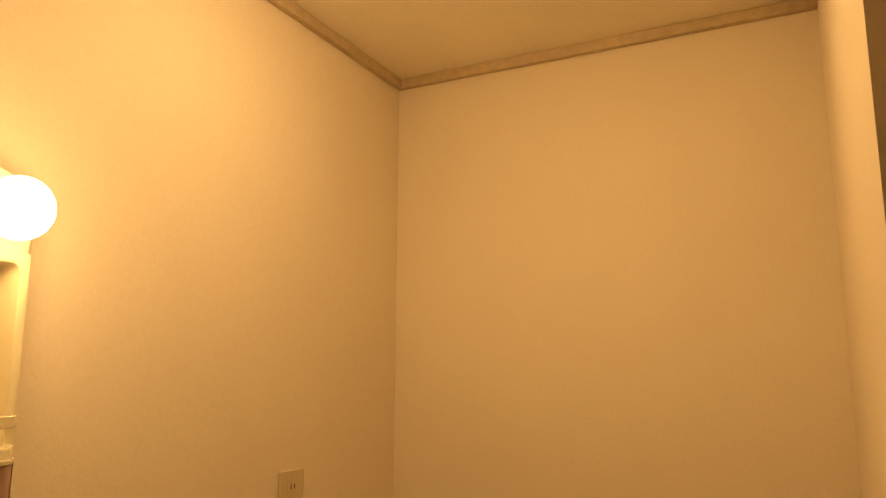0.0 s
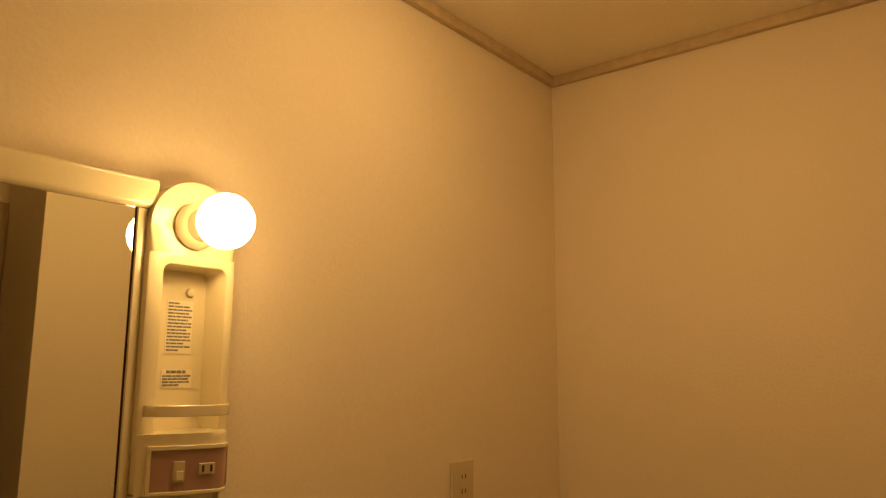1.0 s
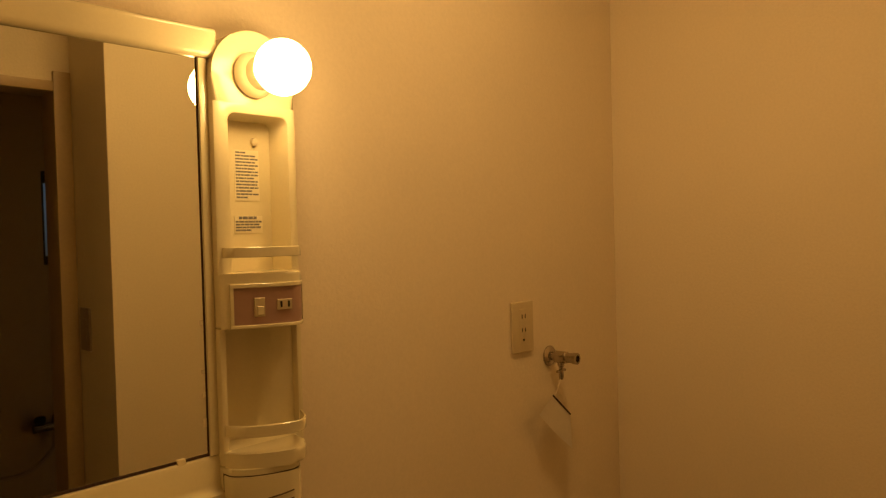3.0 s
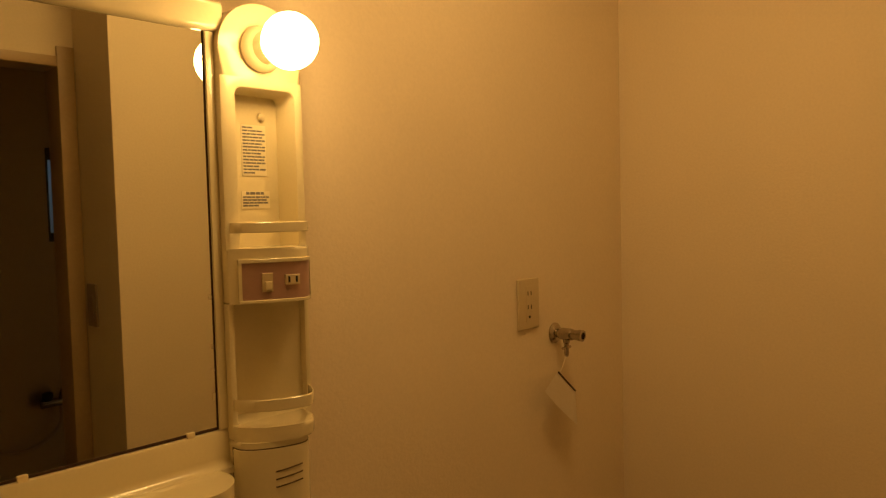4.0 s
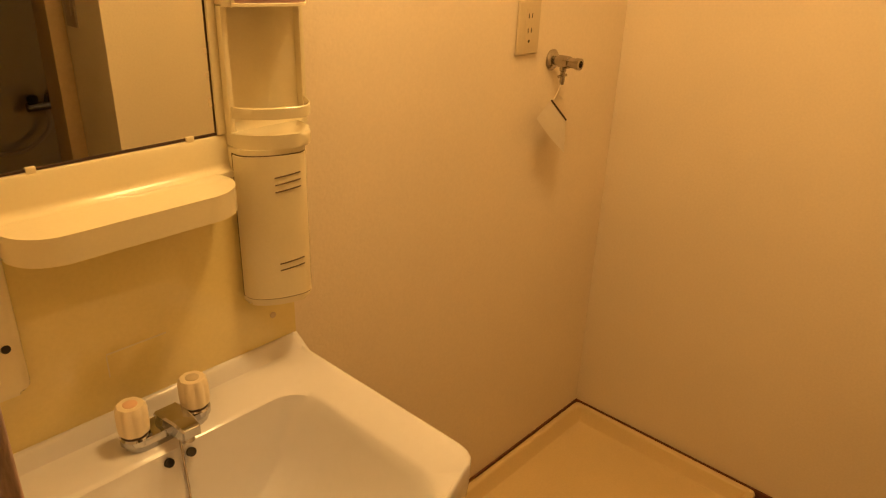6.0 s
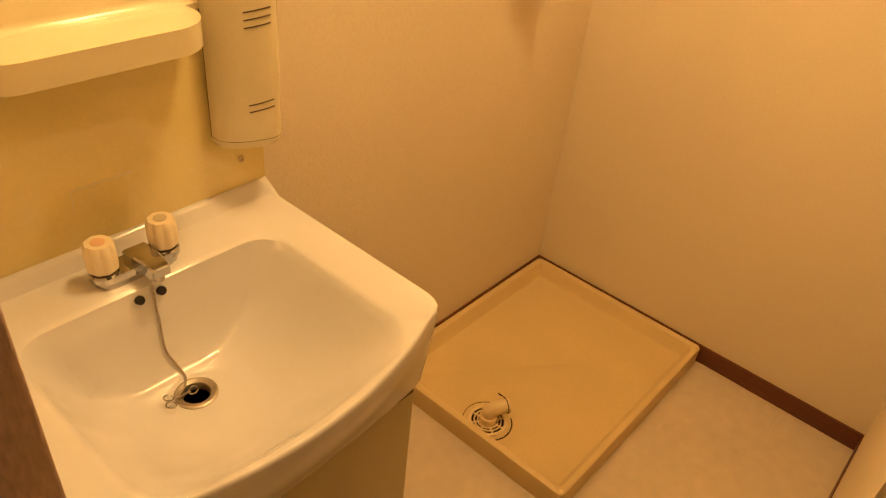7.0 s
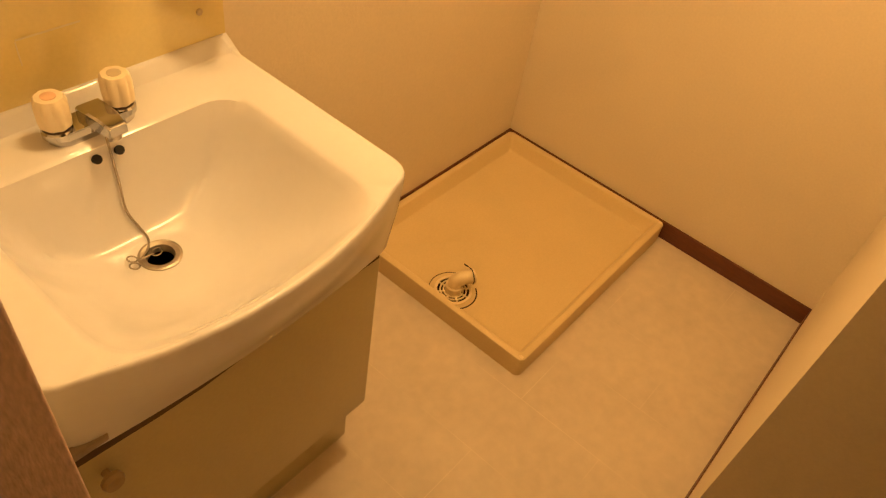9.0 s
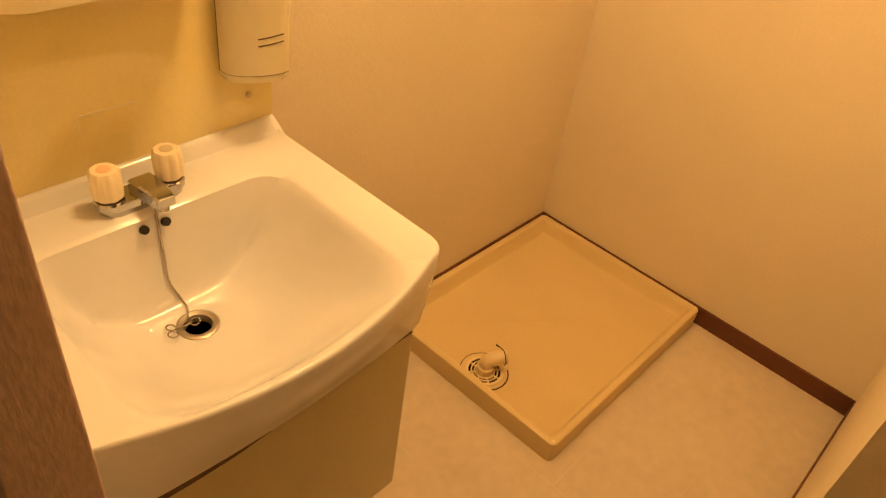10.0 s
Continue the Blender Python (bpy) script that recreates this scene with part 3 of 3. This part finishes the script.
def make_mirror_unit():
    unit = tagged(empty("mirror_cabinet", XC, 0, 0.85), "cream plastic mirror cabinet with shelf, side column and lamp", "mirror cabinet")
    rnd = random.Random(5)
    # back panel: splash board below, board behind the mirror
    part("splash_board", box(-1.722, -1.131, -0.058, -0.002, 0.8612, 1.175, 0.001), CREAM_DEEP, unit, "glossy yellow-cream splash board")
    part("back_board", box(-1.735, PX0 + 0.002, -0.034, -0.0025, 1.20, 1.905, 0.004), CREAM, unit)
    part("left_column", prism(rounded(-1.735, -1.578, -0.078, -0.002, (0.03, 0.02, 0, 0), 8), 0.962, 1.905, 0.010, 3), CREAM, unit)
    part("screw_hole", lathe([(0.006, 0), (0.006, 0.002), (0.0, 0.002)], (-1.602, -0.0778, 1.036), 16, Matrix.Rotation(radians(90), 4, "X")), BLACK, unit)
    part("screw_cap", lathe([(0.006, 0), (0.006, 0.002), (0.0, 0.0035)], (-1.179, -0.0578, 0.915), 16, Matrix.Rotation(radians(90), 4, "X")), MOULDING, unit)
    # thin cream strips that stand in for a reflected outline in the glossy board
    part("reflection_strip", box(-1.472, -1.377, -0.0584, -0.0578, 0.959, 0.962, 0.0002), CREAM, unit)
    part("reflection_strip", box(-1.4735, -1.4715, -0.0582, -0.0578, 0.921, 0.958, 0.0001), CREAM, unit)
    # mirror with its frame, dark rebate and clips
    mirror = part("mirror", box(MX0, MX1 - 0.0024, -0.044, -0.0385, MZ0, MZ1), MIRROR, unit, "silvered mirror with worn edge", smooth=False)
    part("dark_rebate", box(MX1 - 0.0024, MX1, -0.045, -0.036, MZ0 - 0.004, MZ1), SLOT, mirror)
    part("dark_rebate", box(MX0, MX1 - 0.0024, -0.045, -0.036, MZ0 - 0.004, MZ0), SLOT, mirror)
    part("side_frame", box(MX1, PX0 - 0.0003, -0.050, -0.034, MZ0 - 0.004, MZ1 - 0.001, 0.001), CREAM, unit)
    part("top_frame", box(-1.735, PX0 + 0.016, -0.056, -0.034, MZ1, 1.903, 0.008, 3), CREAM, unit)
    for cx in (-1.518, -1.293):
        part("clip", box(cx - 0.0065, cx + 0.0065, -0.048, -0.038, MZ0 - 0.008, MZ0 + 0.002, 0.002), IVORY_LIGHT, unit, "small plastic mirror clip")
    for cz in (1.30, 1.345, 1.38, 1.455):
        part("edge_wear", prism(rounded(MX1 - 0.0080, MX1 - 0.0030, -0.0447, -0.0441, 0.0002, 1), cz, cz + 0.007 + 0.006 * (cz < 1.31)), IVORY_LIGHT, mirror)
    # shelf below the mirror
    apron = bmesh.new()
    prof = [(-0.034, MZ0 - 0.004), (-0.043, MZ0 - 0.004), (-0.0475, MZ0 - 0.006), (-0.0495, MZ0 - 0.011)]
    prof += [(-0.0505 - 0.014 * (1 - math.cos(radians(a))), 1.2125 - 0.0138 * math.sin(radians(a))) for a in range(0, 91, 10)]
    low = [(-0.034, 1.19), (-0.0645, 1.19)]
    ring = prof + low[::-1]
    a = [apron.verts.new((-1.590, y, z)) for y, z in ring]
    b = [apron.verts.new((PX0 - 0.0005, y, z)) for y, z in ring]
    for k in range(len(ring)):
        apron.faces.new((a[k], a[(k + 1) % len(ring)], b[(k + 1) % len(ring)], b[k]))
    apron.faces.new(a[::-1]), apron.faces.new(b)
    part("mirror_sill", apron, CREAM, unit)
    part("shelf", prism(rounded(-1.583, -1.257, -0.148, -0.020, (0.062, 0.062, 0.0, 0.0), 10), 1.160, 1.1985, 0.006, 4), CREAM, unit)
    # the column: back plate with a round head, sides
    head = []
    r = (PX1 - PX0) / 2
    cx = (PX0 + PX1) / 2
    zc = 1.908 - r
    plate = bmesh.new()
    outline = [(PX0, 0.970), (PX1, 0.970)] + [(cx + r * math.cos(radians(a)), zc + r * math.sin(radians(a))) for a in range(0, 181, 9)]
    fr = [plate.verts.new((x, -0.014, z)) for x, z in outline]
    bk = [plate.verts.new((x, -0.002, z)) for x, z in outline]
    n = len(outline)
    plate.faces.new(fr), plate.faces.new(bk[::-1])
    for k in range(n):
        plate.faces.new((fr[k], fr[(k + 1) % n], bk[(k + 1) % n], bk[k]))
    part("column_back", plate, CREAM, unit)
    # head block with the lamp, down to the top of the recess
    hb = bmesh.new()
    hz = 1.792
    outline = [(PX0, hz), (PX1, hz)] + [(cx + r * math.cos(radians(a)), zc + r * math.sin(radians(a))) for a in range(0, 181, 6)]
    fr = [hb.verts.new((x, -0.062, z)) for x, z in outline]
    bk = [hb.verts.new((x, -0.014, z)) for x, z in outline]
    n = len(outline)
    face = hb.faces.new(fr)
    hb.faces.new(bk[::-1])
    for k in range(n):
        hb.faces.new((fr[k], fr[(k + 1) % n], bk[(k + 1) % n], bk[k]))
    bmesh.ops.bevel(hb, geom=[e for e in face.edges if max(v.co.z for v in e.verts) > hz + 0.001], offset=0.010, segments=4, affect="EDGES", profile=0.6)
    part("lamp_housing", hb, CREAM, unit)
    part("recess_frame", recess_frame(PX0, PX1, 1.500, hz, -1.2070, PX1 - 0.016, 1.512, 1.777, 0.013), CREAM, unit)
    part("recess_frame", recess_frame(PX0, PX1, 1.238, 1.4465, -1.2225, PX1 - 0.010, 1.2595, 1.4445, 0.006), CREAM, unit)
    # upper shelf with switch block
    part("switch_block", prism(column_plan(PX0 + 0.001, PX1 - 0.006, 0.114, 0.063, 1.2), 1.446, 1.530, 0.006, 3), CREAM, unit)
    part("rail", curved_bar(PX0 + 0.008, PX1 - 0.004, 0.064, 0.112, 1.554, 1.570, 0.0045), CREAM, unit)
    sx0, sx1, sz0, sz1 = PX0 + 0.016, PX1 - 0.015, 1.451, 1.508
    panel = part("switch_panel", block_bar(sx0, sx1, 0.0005, sz0, sz1, 0.006), MAUVE, unit, "mauve switch panel")
    for a0, a1, c0, c1 in ((sx0 - 0.004, sx1 + 0.003, sz1, sz1 + 0.006), (sx0 - 0.004, sx1 + 0.003, sz0 - 0.005, sz0), (sx0 - 0.004, sx0, sz0, sz1), (sx1, sx1 + 0.003, sz0, sz1)):
        part("panel_frame", block_bar(a0, a1, 0.0034, c0, c1, 0.008), CREAM, panel)
    for name, x0, x1, z0, z1, out, mat in (("switch_surround", -1.190, -1.176, 1.463, 1.492, 0.0030, IVORY), ("rocker", -1.187, -1.179, 1.466, 1.479, 0.0062, IVORY_LIGHT), ("socket", -1.158, -1.137, 1.472, 1.488, 0.0032, IVORY)):
        part(name, block_bar(x0, x1, out, z0, z1, 0.010), mat, panel)
    for x in (-1.153, -1.142):
        part("socket_slot", block_bar(x - 0.0013, x + 0.0013, 0.0038, 1.4755, 1.4855, 0.003), BLACK, panel)
    # lower niche, rail, ledge and locker
    part("niche_back", prism([(-1.2135, -0.0142), (-1.2135, -0.022), (-1.150, -0.018), (-1.122, -0.034), (PX1 - 0.0115, -0.050), (PX1 - 0.0115, -0.0142)], 1.252, 1.446), CREAM, unit)
    part("rail", curved_bar(PX0 + 0.004, PX1 - 0.014, 0.063, 0.128, 1.282, 1.300, 0.0045), CREAM, unit)
    part("ledge", prism(column_plan(PX0 + 0.001, PX1 - 0.018, 0.132, 0.063), 1.2365, 1.259, 0.006, 3), CREAM, unit)
    locker = part("locker", prism(column_plan(PX0 + 0.000, PX1 - 0.028, 0.125, 0.074), 0.964, 1.2365, 0.008, 3), CREAM, unit)
    part("locker_gap", prism(leaf_plan(-0.0595, 0.985, 0.0008), 0.9755, 1.2275, 0.0004), GAP_BROWN, locker)
    leaf = part("locker_door", prism(leaf_plan(-0.0640, 0.972, 0.0022), 0.9772, 1.2258, 0.0015, 3), CREAM, locker, "curved cream locker door with vent slits")
    for z in (1.193, 1.181, 1.169, 1.043, 1.031):
        pts = []
        for i in range(11):
            t = 0.32 + 0.34 * i / 10
            x0, x1 = PX0 + 0.000, PX1 - 0.028
            x, y = x0 + (x1 - x0) * t, -bow(t, 0.074, 0.125) - 0.0022
            pts.append((x, y - 0.0002, z + 0.016 * (t - 0.49)))
        part("vent_slit", tube(pts, 0.0011, 6), GAP_BROWN, leaf)
    # stickers with small print
    notice = part("sticker", box(-1.171, -1.126, -0.0152, -0.0143, 1.645, 1.727), STICKER, unit, "white instruction sticker")
    rows = [0.45, 0.95, 1.0, 0.9, 1.0, 0.85, 1.0, 1.0, 0.8, 1.0, 0.95, 1.0, 0.7, 1.0, 0.5]
    part("print", bars(-1.169, -1.128, -0.0152, rows, [1.7215 - 0.0052 * i for i in range(15)], 0.0026, rnd), INK, notice, smooth=False)
    notice = part("sticker", box(-1.174, -1.122, -0.0152, -0.0143, 1.592, 1.620), STICKER, unit, "white caution sticker")
    part("print", bars(-1.166, -1.130, -0.0152, [0.95], [1.6145], 0.0045, rnd), INK, notice, smooth=False)
    part("print", bars(-1.172, -1.124, -0.0152, [1, 0.95, 1, 0.6], [1.609 - 0.0046 * i for i in range(4)], 0.0028, rnd), INK, notice, smooth=False)
    part("hook", lathe([(0.007, 0), (0.006, 0.006), (0.0, 0.008)], (-1.134, -0.0142, 1.741), 18, Matrix.Rotation(radians(90), 4, "X")), CREAM, unit)
    # lamp
    turn = Matrix.Rotation(radians(90), 4, "X")
    lamp = part("lamp_socket", lathe([(0.034, 0), (0.036, 0.006), (0.033, 0.016), (0.026, 0.022), (0.024, 0.040), (0.0, 0.040)], (cx - 0.003, -0.0615, 1.838), 36, turn), CREAM, unit)
    ball = []
    for i in range(19):
        a = radians(180 * i / 18)
        ball.append((0.0422 * math.sin(a), -0.0422 * math.cos(a)))
    ball[0], ball[-1] = (0.0, -0.0422), (0.0, 0.0422)
    bulb = part("bulb", lathe(ball, (cx - 0.003, -0.144, 1.837), 36, turn), GLOW, lamp, "lit round globe bulb")
    unit.location.z -= 0.058
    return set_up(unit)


make_mirror_unit()


# ---- washing machine pan ----
def make_pan():
    x0, x1, y0, y1, h, f = -0.767, -0.0105, -0.645, -0.038, 0.064, 0.020
    pan = tagged(empty("washing_machine_pan", (x0 + x1) / 2, (y0 + y1) / 2, 0), "beige plastic washing machine pan on the floor", "washing machine pan")
    bm = bmesh.new()
    spec = ((0.0, 0.0, 0.016), (0.0, h - 0.006, 0.016), (0.0018, h - 0.0018, 0.015), (0.006, h, 0.013), (0.017, h, 0.012), (0.0205, h - 0.002, 0.012), (0.023, h - 0.006, 0.012), (0.034, f + 0.004, 0.010), (0.039, f, 0.010))
    rings = [[bm.verts.new((x, y, z)) for x, y in rounded(x0 + d, x1 - d, y0 + d, y1 - d, r, 6)] for d, z, r in spec]
    n = len(rings[0])
    for a, b in zip(rings, rings[1:]):
        for k in range(n):
            bm.faces.new((a[k], a[(k + 1) % n], b[(k + 1) % n], b[k]))
    bm.faces.new(rings[-1])
    part("tray", bm, PAN_PLASTIC, pan)
    for px, py in ((x0 + 0.012, y0 + 0.012), (x1 - 0.012, y0 + 0.012)):
        part("screw_cap", lathe([(0.006, 0), (0.005, 0.0012), (0.0, 0.0016)], (px, py, h), 16), DRAIN_PLASTIC, pan)
    cx, cy = -0.681, -0.355
    part("drain_cup", lathe([(0.050, 0.0), (0.0, 0.0)], (cx, cy, f + 0.0006), 40), SLOT, pan)
    for r0, r1 in ((0.044, 0.052), (0.034, 0.038), (0.025, 0.029), (0.0, 0.021)):
        bm = lathe([(max(r0, 0.0001), 0.0), (max(r0, 0.0001), 0.004), (r1, 0.004), (r1, 0.0)], (cx, cy, f + 0.0008), 40, caps=r0 == 0.0)
        part("grate_ring", bm, DRAIN_PLASTIC, pan)
    for k in range(8):
        a = radians(45 * k + 10)
        bm = box(0.019, 0.046, -0.0022, 0.0022, 0.0008, 0.0044)
        bmesh.ops.transform(bm, matrix=Matrix.Translation((cx, cy, f)) @ Matrix.Rotation(a, 4, "Z"), verts=bm.verts)
        part("grate_spoke", bm, DRAIN_PLASTIC, pan)
    elbow = part("elbow", tube(smooth_line([(cx, cy, f + 0.003), (cx, cy, f + 0.030), (cx + 0.005, cy - 0.003, f + 0.042), (cx + 0.018, cy - 0.012, f + 0.049), (cx + 0.044, cy - 0.029, f + 0.051)], 6), 0.0195, 24), DRAIN_PLASTIC, pan, "cream plastic drain elbow")
    part("elbow_collar", lathe([(0.0235, 0.0), (0.0235, 0.020), (0.0198, 0.023)], (cx, cy, f + 0.003), 28), DRAIN_PLASTIC, elbow)
    d = Vector((0.026, -0.017, 0.002)).normalized()
    q = d.to_track_quat("Z", "Y").to_matrix().to_4x4()
    part("hose_clip", tube([Vector((cx + 0.038, cy - 0.025, f + 0.0507)) + q.to_3x3() @ Vector((0.0208 * math.cos(2 * math.pi * k / 24), 0.0208 * math.sin(2 * math.pi * k / 24), 0)) for k in range(24)], 0.0014, 6, closed=True), SLOT, elbow)
    part("clip_loop", tube(smooth_line([(cx + 0.040, cy - 0.020, f + 0.071), (cx + 0.036, cy - 0.008, f + 0.078), (cx + 0.032, cy + 0.002, f + 0.082), (cx + 0.028, cy - 0.003, f + 0.084), (cx + 0.034, cy - 0.010, f + 0.079)], 5), 0.0012, 6), SLOT, elbow)
    for a0, a1, r, w in ((4, 124, 0.067, 0.0010), (-141, -36, 0.065, 0.0019)):
        part("lid_seam", tube([(cx + r * math.cos(radians(a0 + (a1 - a0) * k / 24)), cy + r * math.sin(radians(a0 + (a1 - a0) * k / 24)), f + 0.0004) for k in range(25)], w, 6), SLOT, pan)
    return pan


make_pan()


# ---- fittings on the wall above the pan ----
def make_outlet(name, label, x0, x1, z0, z1):
    plate = tagged(empty(name, (x0 + x1) / 2, 0, (z0 + z1) / 2), label, "power outlet")
    part("plate", box(x0, x1, -0.008, -0.0005, z0, z1, 0.003, 3), IVORY, plate)
    xm = (x0 + x1) / 2
    part("insert", box(xm - 0.013, xm + 0.013, -0.0092, -0.007, z0 + 0.018, z1 - 0.018, 0.001), IVORY, plate)
    for z in (z1 - 0.035, z1 - 0.068):
        for dx in (-0.0062, 0.0062):
            part("slot", box(xm + dx - 0.0013, xm + dx + 0.0013, -0.0097, -0.0085, z - 0.005, z + 0.005), BLACK, plate)
    part("earth_hole", lathe([(0.0035, 0), (0.0035, 0.001), (0.0, 0.001)], (xm - 0.001, -0.0088, z0 + 0.030), 16, Matrix.Rotation(radians(90), 4, "X")), BLACK, plate)
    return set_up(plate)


make_outlet("power_outlet", "ivory power outlet with two sockets on the wall", -0.443, -0.361, 1.234, 1.356)


def make_wall_tap():
    x, z = -0.288, 1.209
    turn = Matrix.Rotation(radians(90), 4, "X")
    tap = tagged(empty("washing_machine_tap", x, 0, z), "small chrome washing machine tap on the wall", "tap")
    part("rose", lathe([(0.026, 0.0005), (0.026, 0.003), (0.020, 0.009), (0.012, 0.011)], (x, 0, z), 32, turn), WORN_CHROME, tap)
    part("body", lathe([(0.011, 0.008), (0.011, 0.022), (0.0150, 0.024), (0.0150, 0.052), (0.0125, 0.055), (0.0125, 0.072), (0.0142, 0.073), (0.0142, 0.084), (0.0085, 0.085), (0.0080, 0.074), (0.0, 0.074)], (x, 0, z), 28, turn), WORN_CHROME, tap)
    part("stem", lathe([(0.0085, 0.0), (0.0085, -0.012), (0.0062, -0.014), (0.0062, -0.038), (0.0045, -0.046), (0.0, -0.047)], (x, -0.036, z - 0.010), 20), WORN_CHROME, tap)
    part("lever", tube([(x - 0.017, -0.036, z - 0.034), (x + 0.017, -0.036, z - 0.034)], 0.0036, 10), WORN_CHROME, tap)
    return set_up(tap)


make_wall_tap()


def make_tag():
    tag = tagged(empty("paper_tag", -0.288, -0.036, 1.160), "white paper tag hung on the washing machine tap", "paper tag")
    tl, tr = Vector((-0.325, -0.034, 1.121)), Vector((-0.252, -0.036, 1.059))
    bl, br = Vector((-0.406, -0.052, 1.090)), Vector((-0.279, -0.058, 0.981))
    bm = bmesh.new()
    grid, nrm = [], (tr - tl).cross(bl - tl).normalized()
    for i in range(9):
        row = []
        for j in range(9):
            u, v = i / 8, j / 8
            p = (tl * (1 - u) + tr * u) * (1 - v) + (bl * (1 - u) + br * u) * v
            row.append(bm.verts.new(p + nrm * 0.004 * math.sin(math.pi * u) * v))
        grid.append(row)
    for i in range(8):
        for j in range(8):
            bm.faces.new((grid[i][j], grid[i + 1][j], grid[i + 1][j + 1], grid[i][j + 1]))
    bmesh.ops.solidify(bm, geom=list(bm.faces), thickness=0.0006)
    part("card", bm, PAPER, tag)
    off = nrm * (0.0012 if nrm.y < 0 else -0.0012)
    a, b = tl.lerp(tr, 0.02) + (bl - tl) * 0.02 + off, tl.lerp(tr, 0.98) + (br - tr) * 0.02 + off
    part("dark_stripe", tube([a, b], 0.0022, 6), SLOT, tag)
    part("string", tube(smooth_line([tl.lerp(tr, 0.12), (-0.298, -0.038, 1.148), (-0.288, -0.0365, 1.161)], 5), 0.0006, 5), PAPER, tag)
    return set_up(tag)


make_tag()

# ---- switch by the bathroom door and fittings in the bathroom ----
sw = tagged(empty("light_switch", JX, -1.305, 1.271), "grey-brown light switch plate beside the bathroom door", "light switch")
part("plate", box(JX - 0.008, JX - 0.0005, -1.337, -1.272, 1.208, 1.334, 0.003), GREY_BAR, sw)
part("rocker", box(JX - 0.011, JX - 0.0075, -1.319, -1.290, 1.240, 1.302, 0.002), GREY_BAR, sw)


def make_bath_tap():
    x, y, z = -0.53, -3.0, 0.625
    tap = tagged(empty("bath_mixer", x, y, z), "chrome bath mixer with grey shower hose on the bathroom wall", "tap")
    part("body", tube([(x - 0.09, y + 0.055, z), (x + 0.09, y + 0.055, z)], 0.022, 16), WORN_CHROME, tap)
    for dx in (-0.06, 0.06):
        part("inlet", tube([(x + dx, y, z), (x + dx, y + 0.05, z)], 0.015, 12), WORN_CHROME, tap)
        part("handle", lathe([(0.02, 0), (0.026, 0.01), (0.026, 0.03), (0.018, 0.035), (0.0, 0.036)], (x + dx, y + 0.055, z + 0.02), 16), BLACK, tap)
    part("spout", tube(smooth_line([(x, y + 0.06, z + 0.02), (x, y + 0.10, z + 0.075), (x - 0.02, y + 0.22, z + 0.08), (x - 0.02, y + 0.24, z + 0.05)], 5), 0.011, 10), CHROME, tap)
    part("hose", tube(smooth_line([(x, y + 0.055, z - 0.02), (x - 0.02, y + 0.07, z - 0.12), (x - 0.16, y + 0.08, z - 0.20), (x - 0.34, y + 0.06, z - 0.16), (x - 0.46, y + 0.03, z + 0.05), (x - 0.5, y + 0.01, z + 0.4)], 8), 0.010, 10), GREY_BAR, tap)
    return tap


make_bath_tap()


# ---- ceiling light over the middle of the washroom ----
cl = tagged(empty("ceiling_light", -0.85, -0.56, CEIL), "small round flush ceiling light, lit", "ceiling light")
part("base", lathe([(0.0, 0.0), (0.137, 0.0), (0.140, -0.004), (0.140, -0.016), (0.132, -0.018)], (-0.85, -0.56, CEIL - 0.0005), 40), IVORY_LIGHT, cl)
dome = [(0.132, -0.012)] + [(0.132 * math.cos(radians(a)), -0.018 - 0.062 * math.sin(radians(a))) for a in range(0, 90, 9)] + [(0.0, -0.080)]
part("dome", lathe(dome, (-0.85, -0.56, CEIL - 0.0005), 40), DOME_GLOW, cl, "glowing warm dome")
